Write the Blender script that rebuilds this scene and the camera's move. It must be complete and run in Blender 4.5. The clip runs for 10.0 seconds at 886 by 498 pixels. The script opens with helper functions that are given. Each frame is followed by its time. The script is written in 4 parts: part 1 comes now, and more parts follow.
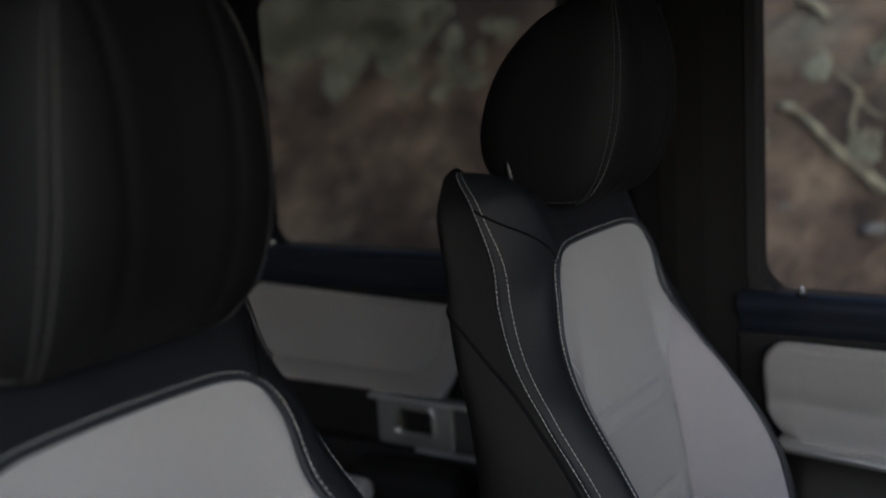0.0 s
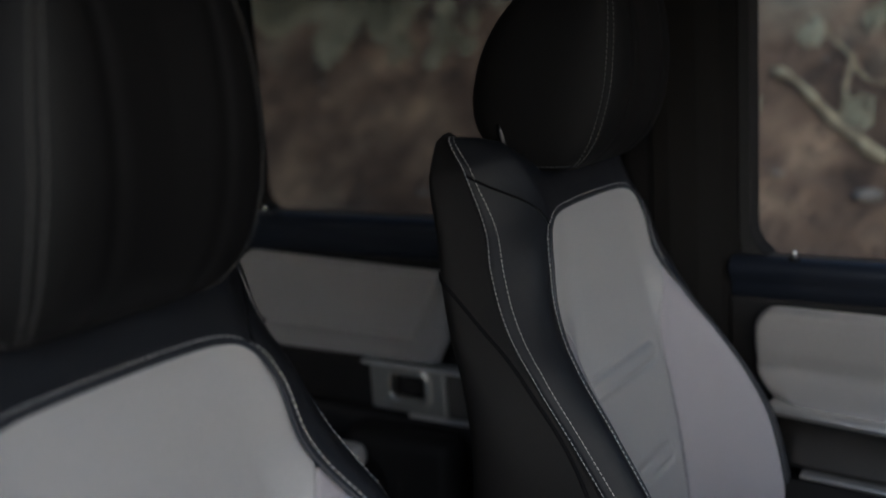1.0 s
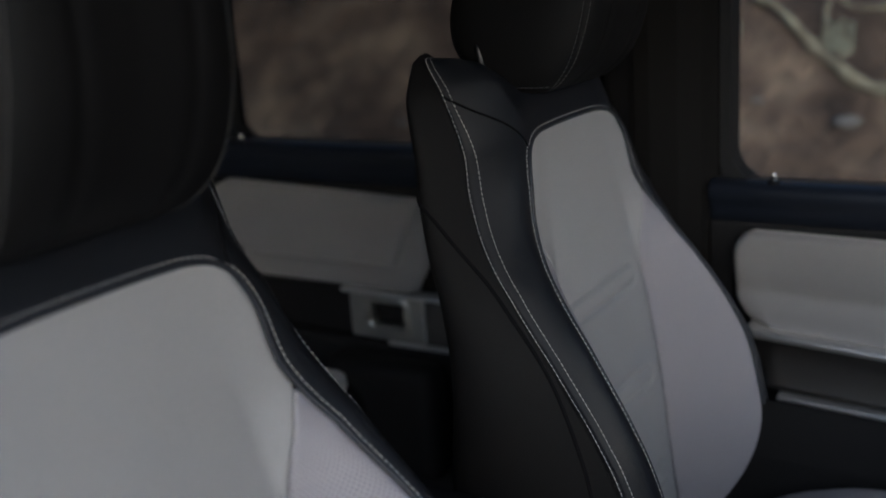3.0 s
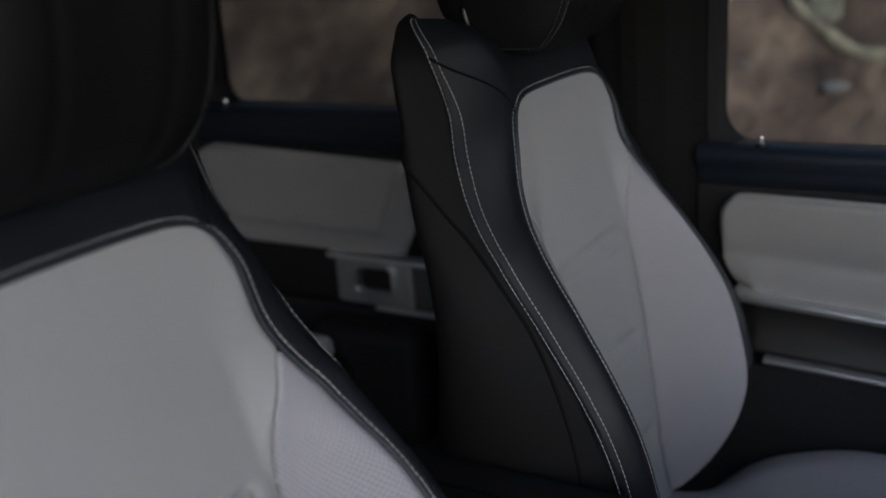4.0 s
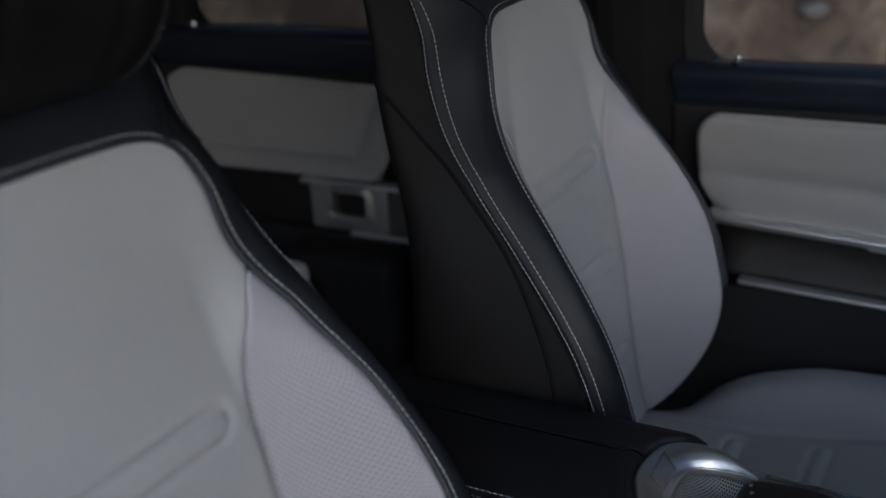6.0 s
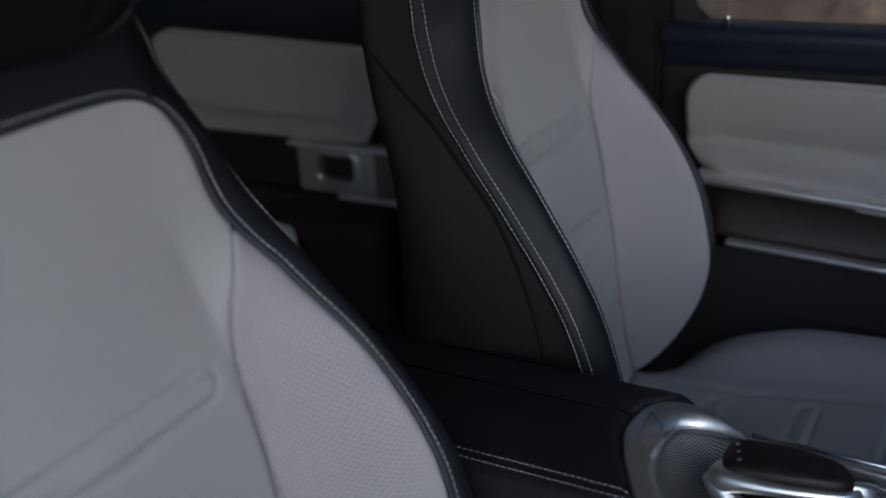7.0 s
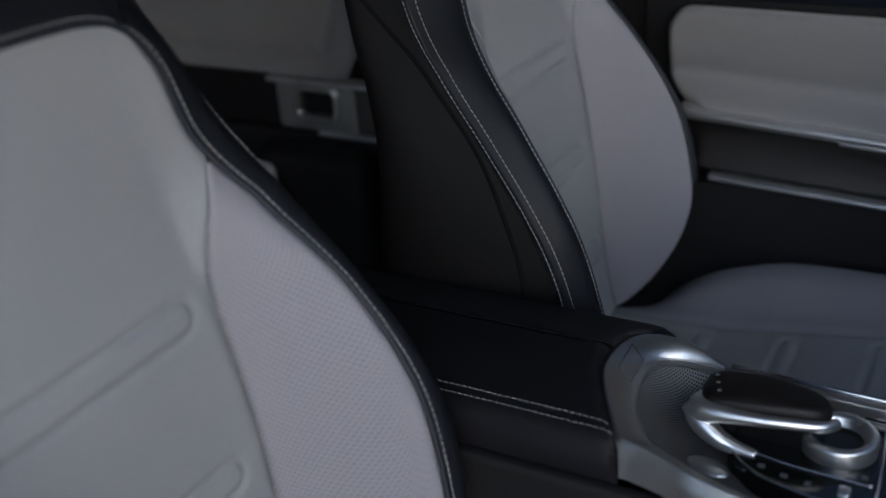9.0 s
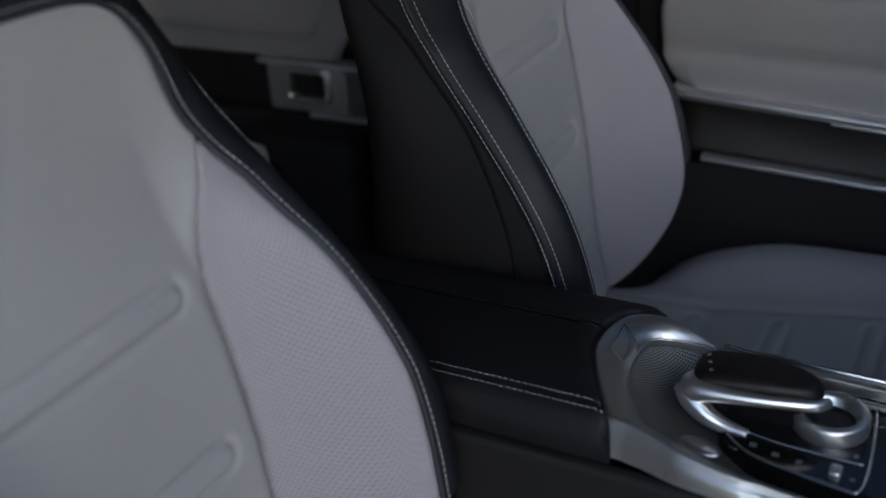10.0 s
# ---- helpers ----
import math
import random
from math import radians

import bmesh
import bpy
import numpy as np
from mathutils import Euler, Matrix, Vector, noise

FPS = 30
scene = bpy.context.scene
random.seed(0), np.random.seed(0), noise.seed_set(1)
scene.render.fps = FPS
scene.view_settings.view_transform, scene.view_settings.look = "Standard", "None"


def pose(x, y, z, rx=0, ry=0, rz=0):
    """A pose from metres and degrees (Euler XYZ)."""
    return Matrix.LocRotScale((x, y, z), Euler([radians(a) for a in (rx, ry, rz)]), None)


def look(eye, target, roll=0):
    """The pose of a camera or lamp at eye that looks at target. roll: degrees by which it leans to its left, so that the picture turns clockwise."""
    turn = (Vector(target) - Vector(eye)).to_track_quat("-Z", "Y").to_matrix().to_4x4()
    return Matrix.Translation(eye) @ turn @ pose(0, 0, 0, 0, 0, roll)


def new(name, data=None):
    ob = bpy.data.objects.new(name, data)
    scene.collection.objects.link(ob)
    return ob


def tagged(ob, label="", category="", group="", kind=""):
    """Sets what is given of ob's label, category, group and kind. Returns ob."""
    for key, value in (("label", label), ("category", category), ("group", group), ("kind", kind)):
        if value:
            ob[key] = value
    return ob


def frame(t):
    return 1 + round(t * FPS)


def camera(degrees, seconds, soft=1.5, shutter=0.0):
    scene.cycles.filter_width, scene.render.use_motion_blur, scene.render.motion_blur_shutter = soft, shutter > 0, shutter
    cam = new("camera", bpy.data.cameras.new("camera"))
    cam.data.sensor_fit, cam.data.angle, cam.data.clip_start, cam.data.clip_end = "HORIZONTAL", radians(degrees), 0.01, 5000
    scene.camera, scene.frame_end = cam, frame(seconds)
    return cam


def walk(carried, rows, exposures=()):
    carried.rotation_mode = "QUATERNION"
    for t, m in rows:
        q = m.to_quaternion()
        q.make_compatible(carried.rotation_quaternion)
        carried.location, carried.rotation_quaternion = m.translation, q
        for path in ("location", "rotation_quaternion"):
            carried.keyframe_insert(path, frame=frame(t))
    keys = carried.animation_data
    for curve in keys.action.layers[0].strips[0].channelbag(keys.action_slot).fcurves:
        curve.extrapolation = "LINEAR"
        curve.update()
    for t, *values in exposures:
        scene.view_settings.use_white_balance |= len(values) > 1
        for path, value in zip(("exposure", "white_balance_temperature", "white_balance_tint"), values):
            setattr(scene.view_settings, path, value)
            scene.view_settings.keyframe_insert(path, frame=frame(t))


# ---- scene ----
cam = camera(45.6, 10.0)
PATH = [
    (0, (0.541, -0.823, 1.59), (-0.556, 0.813, 1.247), -3.7),
    (0.5, (0.539, -0.821, 1.586), (-0.551, 0.815, 1.216), -3.8),
    (1, (0.54, -0.821, 1.586), (-0.543, 0.811, 1.182), -3.8),
    (1.5, (0.535, -0.816, 1.58), (-0.537, 0.816, 1.145), -3.8),
    (2, (0.536, -0.814, 1.577), (-0.527, 0.815, 1.11), -3.9),
    (2.5, (0.536, -0.814, 1.575), (-0.517, 0.812, 1.077), -4.0),
    (4, (0.535, -0.806, 1.565), (-0.483, 0.812, 0.975), -4.0),
    (4.5, (0.533, -0.804, 1.562), (-0.471, 0.812, 0.943), -4.0),
    (5, (0.535, -0.803, 1.559), (-0.457, 0.807, 0.906), -4.0),
    (5.5, (0.535, -0.799, 1.554), (-0.446, 0.804, 0.87), -4.1),
    (7, (0.534, -0.794, 1.544), (-0.407, 0.79, 0.765), -4.1),
    (7.5, (0.533, -0.792, 1.542), (-0.397, 0.786, 0.737), -4.1),
    (8, (0.534, -0.792, 1.54), (-0.386, 0.779, 0.713), -4.1),
    (8.5, (0.534, -0.789, 1.534), (-0.377, 0.775, 0.682), -4.1),
    (9, (0.534, -0.787, 1.532), (-0.364, 0.767, 0.651), -4.1),
    (9.5, (0.535, -0.786, 1.53), (-0.354, 0.761, 0.627), -4.2),
    (10, (0.534, -0.785, 1.528), (-0.347, 0.762, 0.618), -4.1),
]
walk(cam, [(t, look(eye, target, roll)) for t, eye, target, roll in PATH], [(0, 0.10, 5380, 10), (5, 0.04, 5270, 10), (10, -0.06, 5150, 11)])
cam.data.dof.use_dof, cam.data.dof.focus_distance, cam.data.dof.aperture_fstop = True, 1.08, 3.0

# ---- light ----
SUN_UP, SUN_ROUND = 17.0, 140.0
world = bpy.data.worlds.new("sky")
scene.world = world
world.use_nodes = True
wn = world.node_tree
sky = wn.nodes.new("ShaderNodeTexSky")
sky.sky_type, sky.sun_disc = "NISHITA", False
sky.sun_elevation, sky.sun_rotation = radians(SUN_UP), radians(SUN_ROUND)
sky.dust_density = 3.0
wn.links.new(sky.outputs[0], wn.nodes["Background"].inputs[0])
wn.nodes["Background"].inputs[1].default_value = 0.15
sun_data = bpy.data.lights.new("sun", "SUN")
sun_data.energy, sun_data.angle, sun_data.color = 2.65, radians(75), (0.89, 0.955, 1.0)
sun = new("sun", sun_data)
az = radians(SUN_ROUND)
sun_from = Vector((math.sin(az) * math.cos(radians(SUN_UP)), math.cos(az) * math.cos(radians(SUN_UP)), math.sin(radians(SUN_UP))))
sun.matrix_world = look(sun_from * 30, (0, 0, 0))


# ---- materials ----
def material(name, color, rough=0.5, metal=0.0, grain=0.0, grain_size=900.0, stain=0.12, stain_size=6.0, spec=0.5, color2=None, coat=0.0):
    """Colour with two scales of variation and a fine relief."""
    m = bpy.data.materials.new(name)
    m.use_nodes = True
    nt, b = m.node_tree, m.node_tree.nodes["Principled BSDF"]
    N, Lk = nt.nodes.new, nt.links.new
    co = N("ShaderNodeTexCoord")
    big = N("ShaderNodeTexNoise")
    big.inputs["Scale"].default_value, big.inputs["Detail"].default_value = stain_size, 5
    Lk(co.outputs["Object"], big.inputs["Vector"])
    fine = N("ShaderNodeTexNoise")
    fine.inputs["Scale"].default_value, fine.inputs["Detail"].default_value = grain_size * 0.4, 3
    Lk(co.outputs["Object"], fine.inputs["Vector"])
    ramp = N("ShaderNodeValToRGB")
    other = color2 or tuple(c * (1 - stain) for c in color)
    ramp.color_ramp.elements[0].position, ramp.color_ramp.elements[1].position = 0.35, 0.68
    ramp.color_ramp.elements[0].color, ramp.color_ramp.elements[1].color = (*other, 1), (*color, 1)
    Lk(big.outputs["Fac"], ramp.inputs["Fac"])
    mix = N("ShaderNodeMix")
    mix.data_type, mix.blend_type = "RGBA", "MULTIPLY"
    mix.inputs["Factor"].default_value = 0.1
    Lk(ramp.outputs["Color"], mix.inputs["A"])
    Lk(fine.outputs["Fac"], mix.inputs["B"])
    Lk(mix.outputs["Result"], b.inputs["Base Color"])
    rr = N("ShaderNodeMapRange")
    rr.inputs["To Min"].default_value, rr.inputs["To Max"].default_value = max(rough - 0.08, 0.03), min(rough + 0.08, 1)
    Lk(big.outputs["Fac"], rr.inputs["Value"])
    Lk(rr.outputs["Result"], b.inputs["Roughness"])
    b.inputs["Metallic"].default_value, b.inputs["Specular IOR Level"].default_value = metal, spec
    b.inputs["Coat Weight"].default_value = coat
    if grain:
        v = N("ShaderNodeTexVoronoi")
        v.inputs["Scale"].default_value = grain_size
        Lk(co.outputs["Object"], v.inputs["Vector"])
        bump = N("ShaderNodeBump")
        bump.inputs["Strength"].default_value, bump.inputs["Distance"].default_value = grain, 0.0006
        Lk(v.outputs["Distance"], bump.inputs["Height"])
        Lk(bump.outputs["Normal"], b.inputs["Normal"])
    return m


def dotted(m, pitch, radius, dark, row=0.866):
    """Adds a staggered grid of small round holes, laid out on the surface's own UV in metres."""
    nt, b = m.node_tree, m.node_tree.nodes["Principled BSDF"]
    N, Lk = nt.nodes.new, nt.links.new
    uv = N("ShaderNodeUVMap")
    uv.uv_map = "UVMap"
    sep = N("ShaderNodeSeparateXYZ")
    Lk(uv.outputs["UV"], sep.inputs[0])

    def calc(op, a, c=None):
        n = N("ShaderNodeMath")
        n.operation = op
        for k, val in enumerate((a, c)):
            if val is None:
                continue
            if isinstance(val, (int, float)):
                n.inputs[k].default_value = val
            else:
                Lk(val, n.inputs[k])
        return n.outputs[0]

    v = calc("DIVIDE", sep.outputs["Y"], pitch * row)
    shift = calc("MULTIPLY", calc("MODULO", calc("FLOOR", calc("ADD", v, 1000.0)), 2.0), 0.5)
    u = calc("ADD", calc("DIVIDE", sep.outputs["X"], pitch), shift)
    du = calc("SUBTRACT", calc("FRACT", calc("ADD", u, 1000.0)), 0.5)
    dv = calc("MULTIPLY", calc("SUBTRACT", calc("FRACT", calc("ADD", v, 1000.0)), 0.5), row)
    d = calc("SQRT", calc("ADD", calc("MULTIPLY", du, du), calc("MULTIPLY", dv, dv)))
    hole = N("ShaderNodeMapRange")
    hole.inputs["From Min"].default_value, hole.inputs["From Max"].default_value = radius / pitch * 0.7, radius / pitch * 1.3
    Lk(d, hole.inputs["Value"])
    old = b.inputs["Base Color"].links[0].from_socket
    mix = N("ShaderNodeMix")
    mix.data_type = "RGBA"
    mix.inputs["A"].default_value = (*dark, 1)
    Lk(old, mix.inputs["B"])
    Lk(hole.outputs["Result"], mix.inputs["Factor"])
    Lk(mix.outputs["Result"], b.inputs["Base Color"])
    bump = N("ShaderNodeBump")
    bump.inputs["Strength"].default_value, bump.inputs["Distance"].default_value = 0.4, 0.0008
    Lk(hole.outputs["Result"], bump.inputs["Height"])
    Lk(bump.outputs["Normal"], b.inputs["Normal"])
    return m


GREY = material("grey_leather", (0.445, 0.447, 0.447), 0.55, grain=0.05, grain_size=700, stain=0.05, spec=0.35)
# Seat grey made darker and warmer: the doors' warm shade is in the colour.
DOOR_GREY_SHADED = material("shaded_grey_door_leather", (0.36, 0.348, 0.335), 0.6, grain=0.05, grain_size=700, stain=0.06, spec=0.3)
PERF = dotted(material("perforated_grey_leather", (0.405, 0.393, 0.418), 0.58, stain=0.05, spec=0.35), 0.0035, 0.00075, (0.25, 0.24, 0.26))
BLACK = material("black_leather", (0.0165, 0.0185, 0.0232), 0.52, grain=0.25, grain_size=600, stain=0.25, spec=0.28)
LID = material("black_armrest_leather", (0.0195, 0.0188, 0.0215), 0.52, grain=0.25, grain_size=600, stain=0.25, spec=0.25)
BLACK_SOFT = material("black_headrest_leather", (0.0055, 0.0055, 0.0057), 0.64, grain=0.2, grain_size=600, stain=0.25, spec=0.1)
SHELL = material("black_vinyl", (0.0098, 0.0095, 0.0098), 0.66, grain=0.25, grain_size=800, stain=0.2, spec=0.18)
NAVY = material("dark_blue_black_vinyl", (0.0105, 0.0135, 0.021), 0.36, grain=0.25, grain_size=700, stain=0.2)
TRIM_BLACK = material("matt_black_plastic", (0.0078, 0.0075, 0.0075), 0.65, grain=0.25, grain_size=900, stain=0.2, spec=0.16)
PILLAR_CLOTH = material("black_pillar_cloth", (0.0048, 0.0045, 0.0042), 0.85, grain=0.3, grain_size=500, stain=0.2, spec=0.1)
RUBBER = material("rubber_seal", (0.008, 0.008, 0.008), 0.7, spec=0.25)
THREAD = material("pale_thread", (0.34, 0.34, 0.335), 0.8, spec=0.2)
HEAD_THREAD = material("dark_grey_thread", (0.07, 0.07, 0.068), 0.8, spec=0.2)
SEAM = material("seam_shadow_leather", (0.0045, 0.0045, 0.005), 0.85, spec=0.06)
SILVER = material("satin_silver", (0.67, 0.66, 0.64), 0.31, metal=0.93, stain=0.06, stain_size=20)
CHROME = material("brushed_chrome", (0.62, 0.62, 0.62), 0.2, metal=1.0, stain=0.08, stain_size=30)
POST_METAL = material("dark_post_metal", (0.035, 0.035, 0.036), 0.4, metal=1.0, stain=0.08, stain_size=30)
STRIP = material("brushed_bright_strip", (0.85, 0.84, 0.82), 0.38, metal=0.9, stain=0.08, stain_size=30)
BEZEL = material("satin_handle_metal", (0.50, 0.50, 0.47), 0.40, metal=0.95, stain=0.1, stain_size=30)
DARK_METAL = dotted(material("dark_woven_metal", (0.125, 0.118, 0.11), 0.30, metal=0.7, stain=0.2), 0.0030, 0.0008, (0.03, 0.03, 0.03))
MESH = dotted(material("woven_metal_mesh", (0.47, 0.45, 0.42), 0.42, metal=0.5, stain=0.1), 0.0026, 0.0009, (0.03, 0.03, 0.03))
GLOSS = material("gloss_black", (0.008, 0.0075, 0.007), 0.12, stain=0.3, stain_size=25, spec=0.3, coat=0.1)
GLASSY = material("dark_touch_glass", (0.011, 0.009, 0.008), 0.45, grain=0.3, grain_size=350, stain=0.5, stain_size=60, spec=0.22)
# Mid grey chosen so that the unseen roof bounces fill light into the cabin.
BOUNCE_LINER = material("grey_bounce_liner", (0.28, 0.275, 0.255), 0.95, grain=0.4, grain_size=500, spec=0.1)
CARPET = material("black_carpet", (0.012, 0.012, 0.013), 0.95, grain=0.5, grain_size=400, spec=0.1)
MARK = material("pale_symbol", (0.085, 0.085, 0.085), 0.6)
PAINT = material("car_paint_dark", (0.02, 0.022, 0.025), 0.3, coat=0.5)


def glass_material(name, tint):
    m = bpy.data.materials.new(name)
    m.use_nodes = True
    b = m.node_tree.nodes["Principled BSDF"]
    b.inputs["Base Color"].default_value = (*tint, 1)
    b.inputs["Transmission Weight"].default_value, b.inputs["Roughness"].default_value, b.inputs["IOR"].default_value = 1.0, 0.0, 1.05
    return m


GLASS = glass_material("window_glass", (0.84, 0.85, 0.83))
DARK_GLASS = glass_material("privacy_glass", (0.295, 0.29, 0.275))


def earth_material():
    m = bpy.data.materials.new("hillside_earth")
    m.use_nodes = True
    nt, b = m.node_tree, m.node_tree.nodes["Principled BSDF"]
    N, Lk = nt.nodes.new, nt.links.new
    co = N("ShaderNodeTexCoord")
    a, c, e = N("ShaderNodeTexNoise"), N("ShaderNodeTexNoise"), N("ShaderNodeTexNoise")
    for n, s, d in ((a, 0.9, 6), (c, 2.2, 8), (e, 11.0, 6)):
        n.inputs["Scale"].default_value, n.inputs["Detail"].default_value = s, d
        Lk(co.outputs["Object"], n.inputs["Vector"])
    soil = N("ShaderNodeValToRGB")
    soil.color_ramp.elements[0].position, soil.color_ramp.elements[1].position = 0.36, 0.68
    soil.color_ramp.elements[0].color, soil.color_ramp.elements[1].color = (0.05, 0.031, 0.02, 1), (0.26, 0.185, 0.118, 1)
    mid = soil.color_ramp.elements.new(0.52)
    mid.color = (0.125, 0.082, 0.053, 1)
    Lk(c.outputs["Fac"], soil.inputs["Fac"])
    lichen = N("ShaderNodeValToRGB")
    lichen.color_ramp.elements[0].position, lichen.color_ramp.elements[1].position = 0.56, 0.72
    lichen.color_ramp.elements[0].color, lichen.color_ramp.elements[1].color = (0, 0, 0, 1), (1, 1, 1, 1)
    Lk(a.outputs["Fac"], lichen.inputs["Fac"])
    mix = N("ShaderNodeMix")
    mix.data_type = "RGBA"
    Lk(lichen.outputs["Color"], mix.inputs["Factor"])
    Lk(soil.outputs["Color"], mix.inputs["A"])
    mix.inputs["B"].default_value = (0.21, 0.2, 0.15, 1)
    mul = N("ShaderNodeMix")
    mul.data_type, mul.blend_type = "RGBA", "MULTIPLY"
    mul.inputs["Factor"].default_value = 0.7
    Lk(mix.outputs["Result"], mul.inputs["A"])
    Lk(e.outputs["Fac"], mul.inputs["B"])
    Lk(mul.outputs["Result"], b.inputs["Base Color"])
    b.inputs["Roughness"].default_value = 0.95
    bump = N("ShaderNodeBump")
    bump.inputs["Strength"].default_value, bump.inputs["Distance"].default_value = 1.0, 0.06
    Lk(e.outputs["Fac"], bump.inputs["Height"])
    Lk(bump.outputs["Normal"], b.inputs["Normal"])
    return m


EARTH = earth_material()
STONE = material("pale_grey_stone", (0.13, 0.122, 0.112), 0.9, grain=0.5, grain_size=60, stain=0.35, stain_size=7)
BRANCH = material("lichened_dead_wood", (0.23, 0.205, 0.135), 0.9, color2=(0.10, 0.08, 0.052), stain_size=12)
LEAF = material("grey_green_scrub", (0.29, 0.295, 0.225), 0.85, color2=(0.15, 0.15, 0.11), stain_size=4)


# ---- building helpers ----
def part(name, bm, mat, parent=None, label="", smooth=True):
    me = bpy.data.meshes.new(name)
    if smooth:
        for fc in bm.faces:
            fc.smooth = True
    bm.to_mesh(me)
    bm.free()
    me.materials.append(mat)
    ob = new(name, me)
    if parent is not None:
        ob.parent = parent
    if label:
        ob["label"] = label
    return ob


def holder(name, place, label, category, group="", kind=""):
    ob = new(name)
    ob.location = place
    ob.empty_display_size = 0.05
    return tagged(ob, label, category, group, kind)


def grid(fn, us, vs, uv=None, flip=False, origin=(0, 0, 0)):
    """A sheet of quads through fn(u, v); uv gives the sheet's layout in metres."""
    bm = bmesh.new()
    o = Vector(origin)
    rows = [[bm.verts.new(Vector(fn(u, v)) - o) for u in us] for v in vs]
    layer = bm.loops.layers.uv.new("UVMap") if uv else None
    for j in range(len(vs) - 1):
        for i in range(len(us) - 1):
            ids = [(j, i), (j, i + 1), (j + 1, i + 1), (j + 1, i)]
            if flip:
                ids.reverse()
            fc = bm.faces.new([rows[a][b] for a, b in ids])
            if uv:
                for lp, (a, b) in zip(fc.loops, ids):
                    lp[layer].uv = uv(us[b], vs[a])
    return bm


def thicken(bm, depth):
    """Gives a sheet a thickness behind it."""
    bmesh.ops.solidify(bm, geom=bm.faces[:], thickness=depth)
    return bm


def steps(a, b, n):
    return [a + (b - a) * k / n for k in range(n + 1)]


def box(lo, hi, bevel=0.0, segments=3, bm=None):
    bm = bm or bmesh.new()
    geom = bmesh.ops.create_cube(bm, size=1.0)["verts"]
    for v in geom:
        for k in range(3):
            v.co[k] = lo[k] if v.co[k] < 0 else hi[k]
    if bevel:
        edges = list({e for v in geom for e in v.link_edges})
        bmesh.ops.bevel(bm, geom=edges, offset=bevel, segments=segments, affect="EDGES", profile=0.5)
    return bm


def prism(loop, lo, hi, axis="y", bevel=0.0, segments=2):
    """A flat outline (two coordinates in order) drawn out along one axis, its rim bevelled."""
    bm = bmesh.new()

    def at(p, h):
        return {"y": (p[0], h, p[1]), "z": (p[0], p[1], h), "x": (h, p[0], p[1])}[axis]

    a = [bm.verts.new(at(p, lo)) for p in loop]
    b = [bm.verts.new(at(p, hi)) for p in loop]
    caps = [bm.faces.new(a), bm.faces.new(b)]
    n = len(loop)
    for k in range(n):
        bm.faces.new((a[k], a[(k + 1) % n], b[(k + 1) % n], b[k]))
    bmesh.ops.recalc_face_normals(bm, faces=bm.faces[:])
    if bevel:
        edges = list({e for c in caps for e in c.edges})
        bmesh.ops.bevel(bm, geom=edges, offset=bevel, segments=segments, affect="EDGES", profile=0.5)
    return bm


def round_rect(x0, z0, x1, z1, r, n=6):
    pts = []
    rs = r if isinstance(r, (tuple, list)) else (r,) * 4
    for (cx, cz), a0, q in zip(((x0 + rs[0], z0 + rs[0]), (x1 - rs[1], z0 + rs[1]), (x1 - rs[2], z1 - rs[2]), (x0 + rs[3], z1 - rs[3])), (180, 270, 0, 90), rs):
        for k in range(n + 1):
            a = radians(a0 + 90 * k / n)
            pts.append((cx + q * math.cos(a), cz + q * math.sin(a)))
    return pts


def plate_with_hole(outer, inner, lo, hi, axis="y", bevel=0.0):
    """A thick plate between two loops of the same count."""
    bm = bmesh.new()

    def at(p, h):
        return {"y": (p[0], h, p[1]), "z": (p[0], p[1], h)}[axis]

    rings = [[bm.verts.new(at(p, h)) for p in loop] for loop, h in ((outer, lo), (inner, lo), (inner, hi), (outer, hi))]
    n = len(outer)
    for a, b in ((0, 1), (1, 2), (2, 3), (3, 0)):
        for k in range(n):
            bm.faces.new((rings[a][k], rings[a][(k + 1) % n], rings[b][(k + 1) % n], rings[b][k]))
    bmesh.ops.recalc_face_normals(bm, faces=bm.faces[:])
    if bevel:
        edges = [e for e in bm.edges if e.calc_face_angle(0) > 0.9 and abs(e.verts[0].co.y - e.verts[1].co.y) < 1e-6]
        bmesh.ops.bevel(bm, geom=edges, offset=bevel, segments=2, affect="EDGES", profile=0.5)
    return bm


def tube(points, radius, sides=8, bm=None, ends=True, squash=1.0):
    """A round bar along points; radius may be a list."""
    bm = bm or bmesh.new()
    pts = [Vector(p) for p in points]
    n = len(pts)
    rad = radius if isinstance(radius, (list, tuple)) else [radius] * n
    rings = []
    side = None
    for k, p in enumerate(pts):
        d = (pts[min(k + 1, n - 1)] - pts[max(k - 1, 0)]).normalized()
        if side is None:
            side = d.cross(Vector((0, 0, 1)))
            if side.length < 1e-3:
                side = d.cross(Vector((1, 0, 0)))
        side = (side - d * side.dot(d)).normalized()
        up = side.cross(d)
        rings.append([bm.verts.new(p + float(rad[k]) * (math.cos(t) * side + squash * math.sin(t) * up)) for t in (2 * math.pi * s / sides for s in range(sides))])
    for k in range(n - 1):
        for s in range(sides):
            bm.faces.new((rings[k][s], rings[k][(s + 1) % sides], rings[k + 1][(s + 1) % sides], rings[k + 1][s]))
    if ends:
        bm.faces.new(list(reversed(rings[0])))
        bm.faces.new(rings[-1])
    return bm


